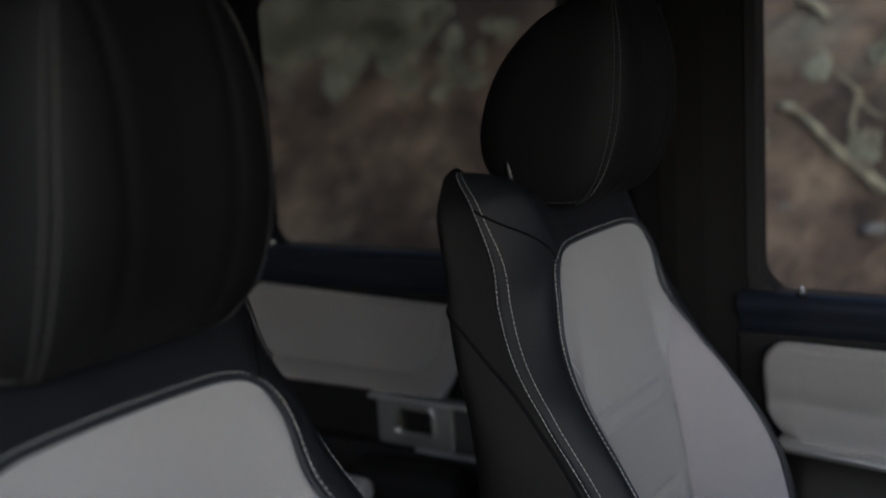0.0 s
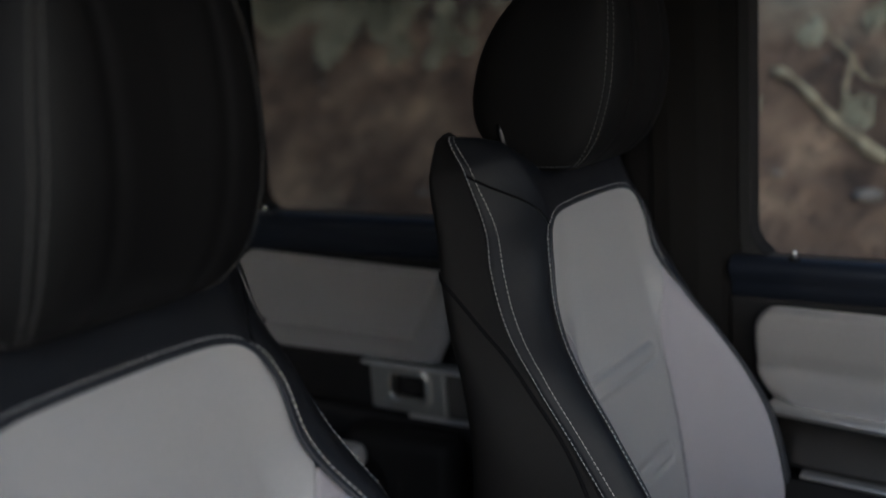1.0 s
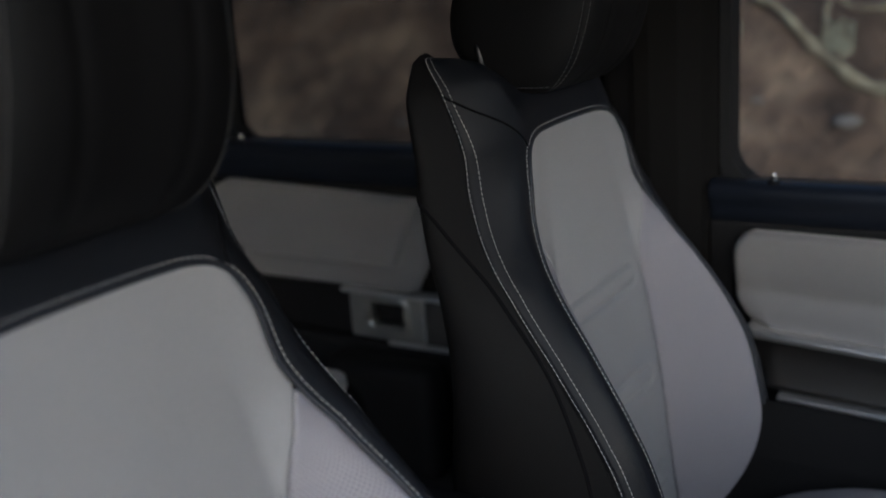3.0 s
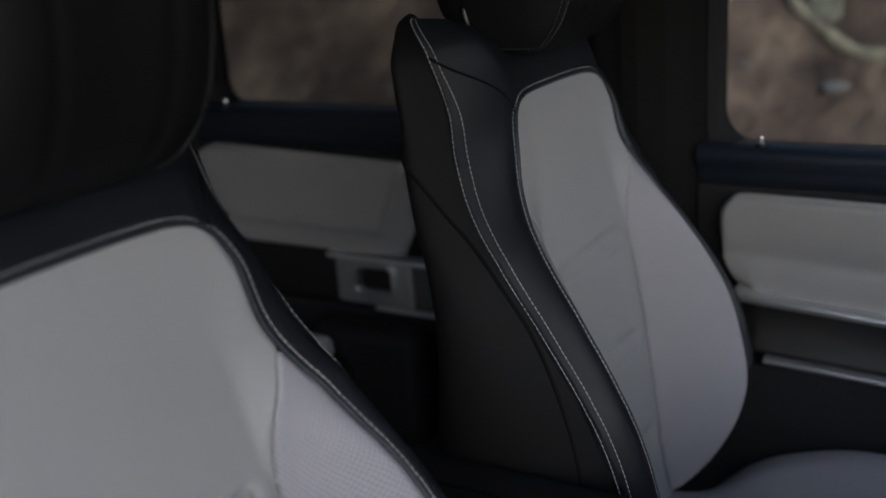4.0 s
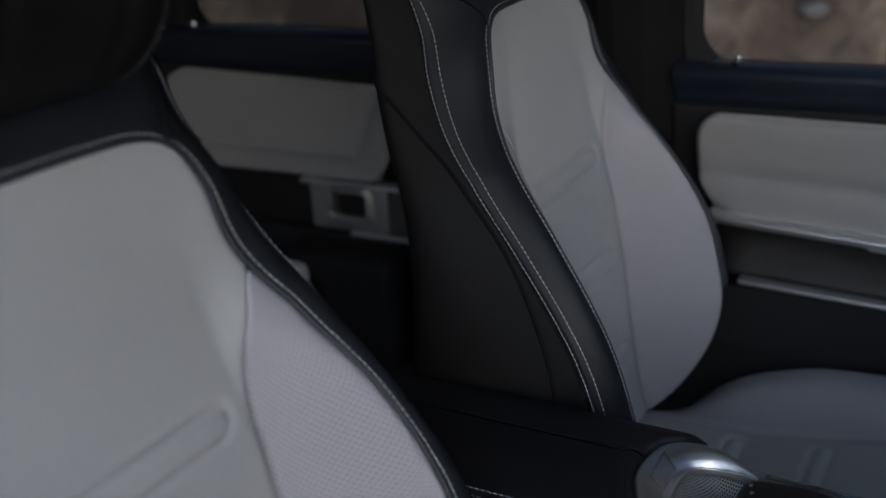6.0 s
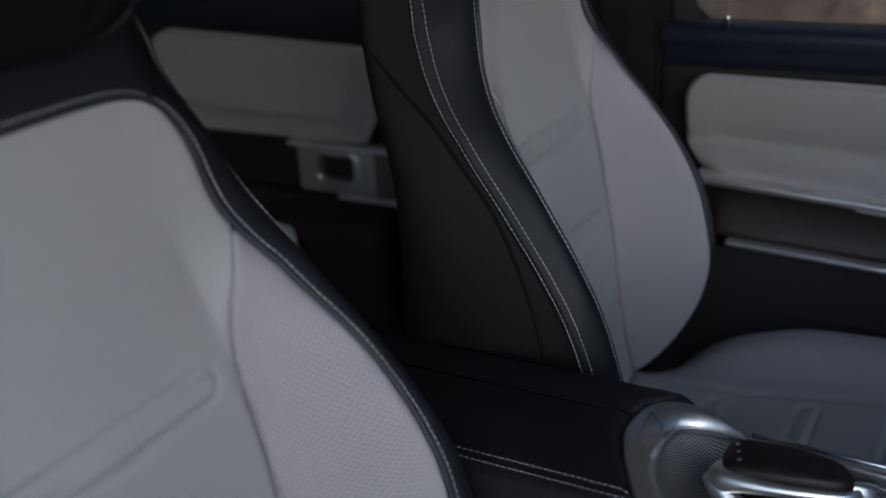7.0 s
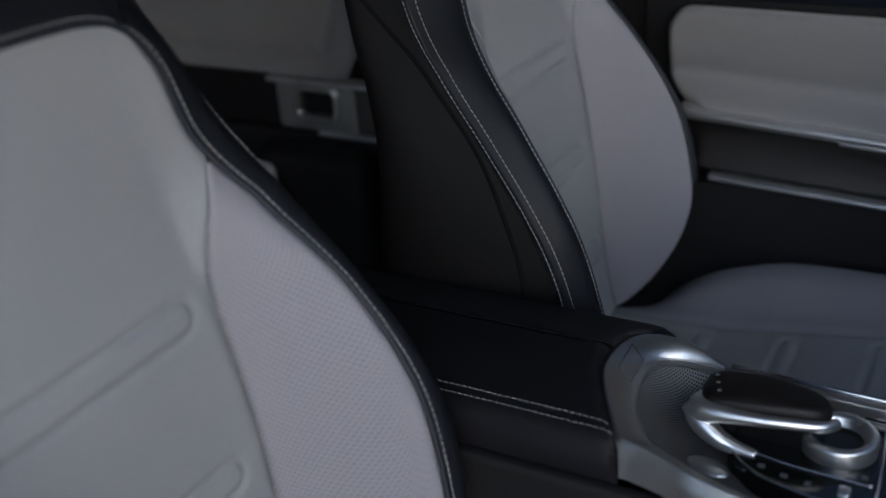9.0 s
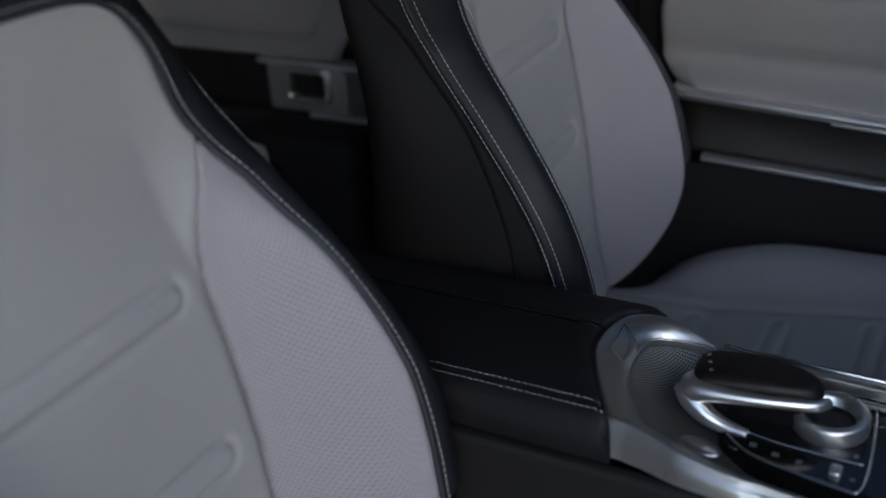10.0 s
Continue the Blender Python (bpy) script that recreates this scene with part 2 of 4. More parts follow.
def catmull(pts, t):
    """A point of the smooth curve through pts at parameter t (0 .. len - 1)."""
    n = len(pts)
    k = min(max(int(math.floor(t)), 0), n - 2)
    f = t - k
    p0, p1, p2, p3 = (np.array(pts[min(max(k + d, 0), n - 1)], float) for d in (-1, 0, 1, 2))
    return 0.5 * (2 * p1 + (p2 - p0) * f + (2 * p0 - 5 * p1 + 4 * p2 - p3) * f * f + (3 * p1 - p0 - 3 * p2 + p3) * f ** 3)


def stitch_line(bm, curve, normal, length=0.0040, gap=0.0022, radius=0.0005, lift=0.0005):
    """Short raised threads along a dense list of points."""
    pts = [Vector(p) for p in curve]
    run, k, on = 0.0, 0, []
    dist = [0.0]
    for a, b in zip(pts, pts[1:]):
        dist.append(dist[-1] + (b - a).length)

    def at(d):
        j = min(max(int(np.searchsorted(dist, d)) - 1, 0), len(pts) - 2)
        seg = dist[j + 1] - dist[j] or 1e-9
        f = (d - dist[j]) / seg
        nn = Vector(normal(j))
        return pts[j].lerp(pts[j + 1], f), nn

    d = 0.001
    while d + length < dist[-1]:
        (a, na), (b, nb) = at(d), at(d + length)
        mid = (a + b) / 2 + na * (lift * 1.6)
        tube([a + na * 0.0001, a.lerp(mid, 0.5) + na * lift * 0.6, mid, b.lerp(mid, 0.5) + nb * lift * 0.6, b + nb * 0.0001], radius, 5, bm, ends=False)
        d += length + gap
    return bm


# ---- seats ----
TILT = radians(16)
SEAT_Y = 0.375
# the backrest's sections, from its foot up: height along the back, then half width and forward depth of each line
# padding: height, depth in the middle, insert seam (half width, depth)
PADDING = [
    (-0.54, -0.05, 0.105, -0.053),
    (-0.44, -0.05, 0.11, -0.053),
    (-0.37, -0.045, 0.119, -0.047),
    (-0.28, -0.036, 0.126, -0.035),
    (-0.216, -0.028, 0.129, -0.027),
    (-0.126, -0.016, 0.126, -0.017),
    (-0.04, -0.006, 0.112, -0.009),
    (0.017, 0, 0.103, -0.001),
    (0.077, 0.006, 0.089, 0.006),
    (0.127, 0.008, 0.081, 0.008),
    (0.2, 0, 0.083, -0.001),
    (0.238, -0.02, 0.081, -0.021),
    (0.255, -0.045, 0.074, -0.045),
]
# bolsters: crest (half width, depth), outer seam (half width, depth)
BOLSTERS = [
    (0.168, 0.048, 0.216, 0.026),
    (0.18, 0.0675, 0.229, 0.051),
    (0.19, 0.077, 0.237, 0.0595),
    (0.2005, 0.0835, 0.246, 0.0655),
    (0.2055, 0.078, 0.245, 0.055),
    (0.199, 0.053, 0.236, 0.024),
    (0.176, 0.0175, 0.228, -0.008),
    (0.1515, 0.0025, 0.2165, -0.0285),
    (0.1385, 0.009, 0.2, -0.0375),
    (0.119, 0.009, 0.1845, -0.0375),
    (0.13, 0, 0.181, -0.045),
    (0.122, -0.021, 0.166, -0.062),
    (0.104, -0.046, 0.136, -0.073),
]
# shell: rear edge (half width, depth), depth of the back
SHELL_EDGE = [
    (0.262, -0.22, -0.24),
    (0.266, -0.2, -0.22),
    (0.266, -0.18, -0.2),
    (0.265, -0.15, -0.17),
    (0.263, -0.13, -0.15),
    (0.258, -0.1, -0.12),
    (0.245, -0.09, -0.105),
    (0.235, -0.092, -0.105),
    (0.222, -0.092, -0.1),
    (0.21, -0.088, -0.1),
    (0.2, -0.08, -0.095),
    (0.170, -0.074, -0.082),
    (0.136, -0.070, -0.066),
]
BACK = [(v, 0, m, *seam, *edge, rs, rw, 0, rear) for (v, m, *seam), edge, (rs, rw, rear) in zip(PADDING, BOLSTERS, SHELL_EDGE)]
BACK_V = [row[0] for row in BACK]
BANDS = (-0.102, -0.243, -0.383)


def back_keys(v):
    j = min(max(int(np.searchsorted(BACK_V, v)) - 1, 0), len(BACK) - 2)
    t = j + (v - BACK_V[j]) / (BACK_V[j + 1] - BACK_V[j])
    rows = [r[1:] for r in BACK]
    k = catmull(rows, t)
    return [(k[2 * i], k[2 * i + 1]) for i in range(6)]


def band_relief(s, v, bands, half, end):
    """The stitched-in rounded bands: a groove round each and a slight swell inside."""
    out = 0.0
    for b in bands:
        dx, dy = max(abs(s) - (end - half), 0.0), abs(v - b)
        d = math.hypot(dx, dy) - half
        out += -0.0042 * math.exp(-((d / 0.0034) ** 2)) + (0.0016 if d < 0 else 0.0) * min(1.0, -d / 0.004)
    return out


def back_sw(u, v, side=1):
    a = abs(u)
    keys = back_keys(v)
    if a <= 1:
        s, w = keys[1][0] * a, keys[0][1] + (keys[1][1] - keys[0][1]) * a * a
    else:
        full = [(-keys[1][0] * 0.2, keys[1][1]), *keys[1:5], keys[5]]
        s, w = catmull(full, a)
        if 2 < a <= 3:
            f, g = a - 2, min(1.0, max(0.0, (0.17 - v) / 0.08))
            s += g * (keys[2][0] + (keys[3][0] - keys[2][0]) * f - s)
            w += g * (keys[2][1] + (keys[3][1] - keys[2][1]) * f + 0.015 * math.sin(math.pi * f) - w)
        if u * side > 0:
            s -= 0.024 * min(1.0, max(0.0, -v / 0.12)) * min(1.0, a - 1)
            if a > 2 and v < 0:
                edge = keys[2][0] - 0.024 * min(1.0, -v / 0.12)
                s = edge + (s - edge) * (1 - 0.7 * min(1.0, -v / 0.06))
        if 1 < a < 2:
            f, g = a - 1, 0.85 * min(1.0, max(0.0, (v + 0.07) / 0.08))
            s += g * math.copysign(1, s) * (keys[1][0] + (keys[2][0] - keys[1][0]) * f - abs(s))
            w += g * (keys[1][1] + (keys[2][1] - keys[1][1]) * f - w)
            w += 0.009 * math.sin(math.pi * (a - 1)) * min(1.0, max(0.0, -v / 0.1))
    return math.copysign(s, u), w


def seam_u(v):
    """Where the insert ends: the insert seam low down, running out to the crest at the kink."""
    if v >= 0:
        return 2.0
    return 1.0 + max(0.0, (v + 0.15) / 0.15) ** 3.4


def grey_top(u):
    q = min(abs(u) / 2, 1)
    return 0.124 - 0.011 * q ** 2.5 - 0.010 * q ** 16


def yoke_low(u):
    """The seam under the yoke: over the insert, then rising outwards across the edge strip."""
    a = abs(u)
    return grey_top(u) if a < 2 else 0.103 + 0.09 * (a - 2) ** 0.75


def foot(v, u, out=False):
    """The backrest's lower edge, rounded up towards the sides (more so outboard): squeezes v above it."""
    a = min(abs(u), 3.0)
    rise = max(0.0, min(a, 2.0) - 1.0)
    low = -0.485 + (0.15 * rise ** 1.8 if out else 0.125 * rise ** 4) + 0.02 * max(0.0, a - 2.0)
    return v if v > -0.2 else -0.2 + (v + 0.2) * (-0.2 - low) / 0.32


def build_seat(name, side, label):
    """side: +1 for the seat on the far side of the tunnel, -1 for its mirror image."""
    seat = holder(name, (0.12, side * SEAT_Y, 0.62), label, "car seat", "front seats of the car")
    o = Vector(seat.location)
    up = Vector((-math.sin(TILT), 0, math.cos(TILT)))
    fwd = Vector((math.cos(TILT), 0, math.sin(TILT)))
    base = Vector((0, side * SEAT_Y, 1.25))

    def place(s, v, w):
        return base + up * v + fwd * w + Vector((0, s, 0)) - o

    def surf(u, v, groove=True):
        s, w = back_sw(u, v, side)
        if v > 0.15:
            v -= (v - 0.15) * 0.42 * math.exp(-((s / 0.132) ** 6))
        if abs(u) < 1.4 and v < 0:
            w += band_relief(s, v, BANDS, 0.0132, 0.102)
        if groove:
            a = abs(u)
            near = min(abs(a - 3), abs(a - 2) if a >= 2 else 9)
            w -= 0.0016 * math.exp(-((near / 0.05) ** 2)) if a > 2.9 else 0
            edge = abs(a - seam_u(v)) if v < 0 else 9
            w -= 0.0022 * math.exp(-((edge / 0.035) ** 2))
            w -= 0.0016 * math.exp(-(((a - 2) / 0.05) ** 2)) if v < 0.1 else 0.0
        return place(s, v, w)

    # insert: rows of u scaled to the seam on each side
    vs = steps(-0.52, -0.002, 170) + steps(0.0, 1.0, 34)[1:]
    us = steps(-1, 1, 76)

    def insert(f, k):
        if k < 0:
            u = f * seam_u(k)
            v = foot(k, u, u * side > 0)
        else:
            u = f * 2.0
            v = k * grey_top(u)
        return surf(u, v)

    part("insert", thicken(grid(insert, us, vs), -0.006), GREY, seat, "light grey leather insert with embossed bands")
    for sg in (-1, 1):
        bvs = steps(-0.52, -0.003, 110)

        def bolster(f, v, sg=sg):
            v = foot(v, 1 + f, sg * side > 0)
            u0 = seam_u(v)
            return surf(sg * (u0 + (2.0 - u0) * f), v)

        def blay(f, v, sg=sg):
            u0 = seam_u(v)
            s, w = back_sw(sg * (u0 + (2.0 - u0) * f), v)
            return (s * 1.3, v)

        part("bolster", thicken(grid(bolster, steps(0, 1, 22), bvs, blay, flip=sg < 0), -0.006), PERF, seat, "perforated light grey leather side bolster")
        part("bolster_edge", thicken(grid(lambda f, k, sg=sg: surf(sg * (2.0 + f), foot(-0.52 + (yoke_low(2.0 + f) + 0.52) * k, 2.0 + f, sg * side > 0)), steps(0, 1, 18), steps(0, 1, 120), flip=sg < 0), -0.005), BLACK, seat, "black leather edge panel")
        part("side_panel", thicken(grid(lambda f, v, sg=sg: surf(sg * (3.0 + f), foot(v, 3.0, True) if sg * side > 0 else v), steps(0, 1, 16), steps(-0.54, 0.2545, 110), flip=sg < 0), -0.004), SHELL, seat)
    yoke_us = steps(-1, 1, 80)

    def yoke(f, k):
        u = f * 3.0
        lo = yoke_low(u)
        return surf(u, lo + (0.2545 - lo) * k)

    part("yoke", thicken(grid(yoke, yoke_us, steps(0, 1, 34)), -0.005), BLACK, seat, "black leather shoulder yoke")
    part("back_shell", thicken(grid(lambda f, v: surf(f, v, False), [4 + k / 10 for k in range(11)], steps(-0.54, 0.2545, 40)), 0.004), SHELL, seat)
    part("back_shell", thicken(grid(lambda f, v: surf(-f, v, False), [4 + k / 10 for k in range(11)], steps(-0.54, 0.2545, 40)), -0.004), SHELL, seat)
    # piping round the grey insert in one run, from foot to foot
    def rim_line(u_edge, lift, outer_foot=-0.53):
        top = [(u, grey_top(u) + lift) for u in steps(-1.94, 1.94, 70)]
        bend = [(u_edge, 0.098), (u_edge - 0.02, 0.1035), (u_edge - 0.06, 0.1075 + lift * 0.4)]
        flank = [(u_edge, v) for v in steps(-0.52, 0.092, 110)]
        short = [(u, v) for u, v in flank if v > outer_foot]
        first, last = (short, flank) if side < 0 else (flank, short)
        run = [(-u, v) for u, v in first + bend] + top + [(u, v) for u, v in reversed(last + bend)]
        return [surf(u, foot(v, 2.0, u * side > 0), False) for u, v in run]

    part("piping", tube([p + fwd * 0.0006 for p in rim_line(2.02, 0.001)], 0.0027, 8), BLACK, seat)
    # seam across the yoke from the outer seam to the corner of the insert
    for sg in (-1, 1):
        diag = [surf(sg * (3.0 - f), yoke_low(3.0 - f), False) for f in steps(0, 1, 24)]
        part("seam", tube(diag, 0.0014, 6), SEAM, seat)
        crease = [(-0.5, 3.34), (-0.223, 3.17), (-0.12, 3.10), (-0.04, 3.15), (0.002, 3.24), (0.054, 3.49), (0.08, 3.72), (0.095, 3.98)]
        part("seam", tube([surf(sg * q[1], q[0], False) for q in (catmull(crease, t) for t in steps(0, 7, 90))], 0.0024, 8), SEAM, seat)
    # thread
    bm = bmesh.new()
    for sg in (-1, 1):
        dense = steps(0.02 if sg * side > 0 else -0.5, 0.247, 220)
        for uu in (2.88, 3.01):
            stitch_line(bm, [surf(sg * uu, foot(v, uu, sg * side > 0), False) for v in dense], lambda j: (fwd * 0.8 + Vector((0, sg * 0.6, 0))))
    stitch_line(bm, rim_line(2.12, 0.0055, 0.0), lambda j: fwd)
    thread = part("stitching", bm, THREAD, seat, "pale contrast stitching")
    thread["kind"] = "stuff"

    # headrest
    # sections up the headrest: height, back, front, half width
    HEAD = [(1.411, -0.050, -0.025, 0.062), (1.416, -0.080, -0.006, 0.090), (1.427, -0.106, 0.013, 0.100), (1.445, -0.131, 0.032, 0.105), (1.466, -0.147, 0.045, 0.107), (1.492, -0.153, 0.055, 0.107), (1.520, -0.150, 0.061, 0.105), (1.555, -0.139, 0.063, 0.102), (1.590, -0.118, 0.061, 0.096), (1.618, -0.092, 0.055, 0.088), (1.642, -0.060, 0.046, 0.077), (1.656, -0.026, 0.034, 0.058), (1.661, 0.004, 0.018, 0.026)]

    def head(a, t):
        z, xb, xf, hw = catmull(HEAD, t)
        ca, sa = math.cos(a), math.sin(a)
        e = 0.5 if ca > 0 else 0.55
        x = (xb + xf) / 2 + (xf - xb) / 2 * math.copysign(abs(ca) ** e, ca)
        y = hw * math.copysign(abs(sa) ** 0.5, sa)
        if ca > 0:
            body = min(1.0, t / 2, (12 - t) / 2)
            x -= body * ca * (0.007 * math.exp(-((y / 0.06) ** 2)) + 0.003 * math.exp(-(((abs(y) - 0.045) / 0.004) ** 2)))
        seam = abs(abs(a if a <= math.pi else a - 2 * math.pi) - 0.80)
        pull = 0.0013 * math.exp(-((seam / 0.05) ** 2))
        x, y = x - pull * math.copysign(1, ca) * 0.7, y - pull * math.copysign(0.7, sa)
        return (x - o.x, base.y + y - o.y, z - o.z)

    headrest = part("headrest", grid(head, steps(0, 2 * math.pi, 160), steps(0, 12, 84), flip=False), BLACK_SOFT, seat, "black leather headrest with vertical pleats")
    bm = bmesh.new()
    for sg in (-1, 1):
        for q in (0.74, 0.87):
            stitch_line(bm, [Vector(head(sg * q if sg > 0 else 2 * math.pi - q, t)) for t in steps(0.9, 11.4, 120)], lambda j: Vector((0.6, sg * 0.8, 0)), radius=0.0005)
        stitch_line(bm, [Vector(head(sg * q if sg > 0 else 2 * math.pi - q, 1.6)) for q in steps(1.0, 2.4, 60)], lambda j: Vector((0, sg, -0.2)), radius=0.0005)
    part("stitching", bm, HEAD_THREAD, headrest, "dark grey headrest stitching")["kind"] = "stuff"
    for sg in (-1, 1):
        x0, y0 = -0.094, base.y + sg * 0.104
        post = tube([(x0 + 0.012 - o.x, y0 - o.y, 1.415 - o.z), (x0 + 0.002 - o.x, y0 - 0.1 * sg * 0.02 - o.y, 1.465 - o.z), (x0 - o.x, y0 - sg * 0.006 - o.y, 1.49 - o.z)], 0.0055, 14)
        part("headrest_post", post, POST_METAL, headrest, "dark metal headrest post")
        part("post_collar", tube([(x0 + 0.012 - o.x, y0 - o.y, 1.430 - o.z), (x0 + 0.009 - o.x, y0 - o.y, 1.441 - o.z)], 0.0090, 16), TRIM_BLACK, headrest)

    # cushion
    def cush(u, x):
        a = abs(u)
        rise = 0.16 * (x - 0.24) if x > 0.24 else 0.03 * (x - 0.24)
        nose = max(0.0, (x - 0.58) / 0.10)
        drop = -0.08 * nose ** 2.2
        crest = catmull([(-0.078, 0), (-0.044, 0), (0.008, 0), (0.036, 0), (0.045, 0), (0.041, 0), (0.033, 0), (0.026, 0), (0.020, 0), (0.016, 0), (0.010, 0)], (x - 0.03) / 0.065)[0]
        keys = [(-0.02, 0.765), (0.115, 0.766), (0.195, 0.766 + crest), (0.245, 0.745 + crest), (0.258, 0.64)]
        if a <= 1:
            s, z = 0.115 * a, 0.765 - 0.004 * (1 - a * a)
            z += band_relief(u * 0.115, x, (0.215, 0.33, 0.445, 0.56), 0.0115, 0.094)
        else:
            s, z = catmull(keys, a)
        z -= 0.003 * math.exp(-(((a - 1) / 0.06) ** 2)) + 0.002 * math.exp(-(((a - 3) / 0.05) ** 2))
        return (x - o.x, base.y + math.copysign(s, u) - o.y, z + rise + drop - o.z)

    xs = steps(0.045, 0.68, 150)
    part("cushion_insert", thicken(grid(cush, steps(-1, 1, 50), xs), -0.006), GREY, seat, "light grey leather cushion insert with embossed bands")
    for sg in (-1, 1):
        part("cushion_bolster", thicken(grid(cush, [sg * q for q in steps(1, 2.9, 40)], xs, lambda u, x: (u * 0.06, x), flip=sg < 0), -0.006), PERF, seat, "perforated light grey cushion bolster")
        part("cushion_side", thicken(grid(cush, [sg * q for q in steps(2.9, 4, 12)], xs, flip=sg < 0), -0.005), BLACK, seat)
        part("piping", tube([cush(sg * 2.9, x) for x in xs], 0.003, 8), BLACK, seat)
    part("seat_base", box((0.06 - o.x, -0.235, 0.50 - o.z), (0.62 - o.x, 0.235, 0.69 - o.z), 0.02), TRIM_BLACK, seat)
    part("seat_hinge", box((-0.05 - o.x, -0.262, 0.64 - o.z), (0.14 - o.x, 0.262, 0.735 - o.z), 0.02), TRIM_BLACK, seat)
    return seat


build_seat("driver_seat", 1, "black and light grey leather front car seat beside the far door")
build_seat("passenger_seat", -1, "black and light grey leather front car seat with perforated bolsters")


# ---- car shell ----
def structure(name, bm, mat, label, category, smooth=False):
    return tagged(part(name, bm, mat, None, label, smooth), label, category, "", "structure")


structure("floor", box((-1.3, -0.78, 0.44), (1.25, 0.78, 0.50)), CARPET, "black carpeted car floor", "floor")
structure("wall_underbody", box((-1.3, -0.78, -0.02), (0.98, 0.78, 0.438)), TRIM_BLACK, "dark plain underbody closing the car below", "wall")
structure("ceiling", box((-1.3, -0.80, 1.80), (0.98, 0.80, 1.85)), BOUNCE_LINER, "unseen plain car roof in mid grey that bounces fill light", "ceiling")
structure("wall_back", box((-1.36, -0.80, 0.44), (-1.30, 0.80, 1.85)), TRIM_BLACK, "dark trim closing the car behind", "wall")
# Unseen wall, raised to keep low light off the seat cushions.
structure("wall_front", box((0.98, -0.80, 0.44), (1.04, 0.80, 1.30)), TRIM_BLACK, "unseen plain dark wall closing the front, raised to block low light", "wall")
# Unseen wall; the height of its hole sets the light on the rear door.
structure("wall_near", plate_with_hole(round_rect(-1.3, 0.44, -0.22, 1.85, 0.01, 6), round_rect(-0.95, 1.25, -0.32, 1.62, 0.03, 6), -0.86, -0.80), TRIM_BLACK, "unseen dark near side wall with a hole that lets light onto the rear door", "wall")


# ---- far doors ----
def door_pillar():
    prof = [(-0.235, 0.742), (-0.235, 0.80), (0.06, 0.80), (0.06, 0.775), (0.052, 0.765), (0.043, 0.745), (0.02, 0.737), (-0.01, 0.718), (-0.05, 0.705), (-0.12, 0.70), (-0.19, 0.705), (-0.22, 0.725)]
    bm = prism(prof, 0.5, 1.80, "z", 0.004)
    p = structure("wall_pillar", bm, PILLAR_CLOTH, "black plastic trimmed door pillar", "pillar", False)
    return p


door_pillar()


def strip(points, ys, name, mat, parent, o, bevel=0.002, label=""):
    return part(name, prism([(x - o.x, z - o.z) for x, z in points], ys[0] - o.y, ys[1] - o.y, "y", bevel), mat, parent, label, smooth=False)


def sloped(bm, x0, fall):
    """Lets a straight strip drop towards the front of the car."""
    for v in bm.verts:
        v.co.z -= fall * (v.co.x - x0)
    return bm


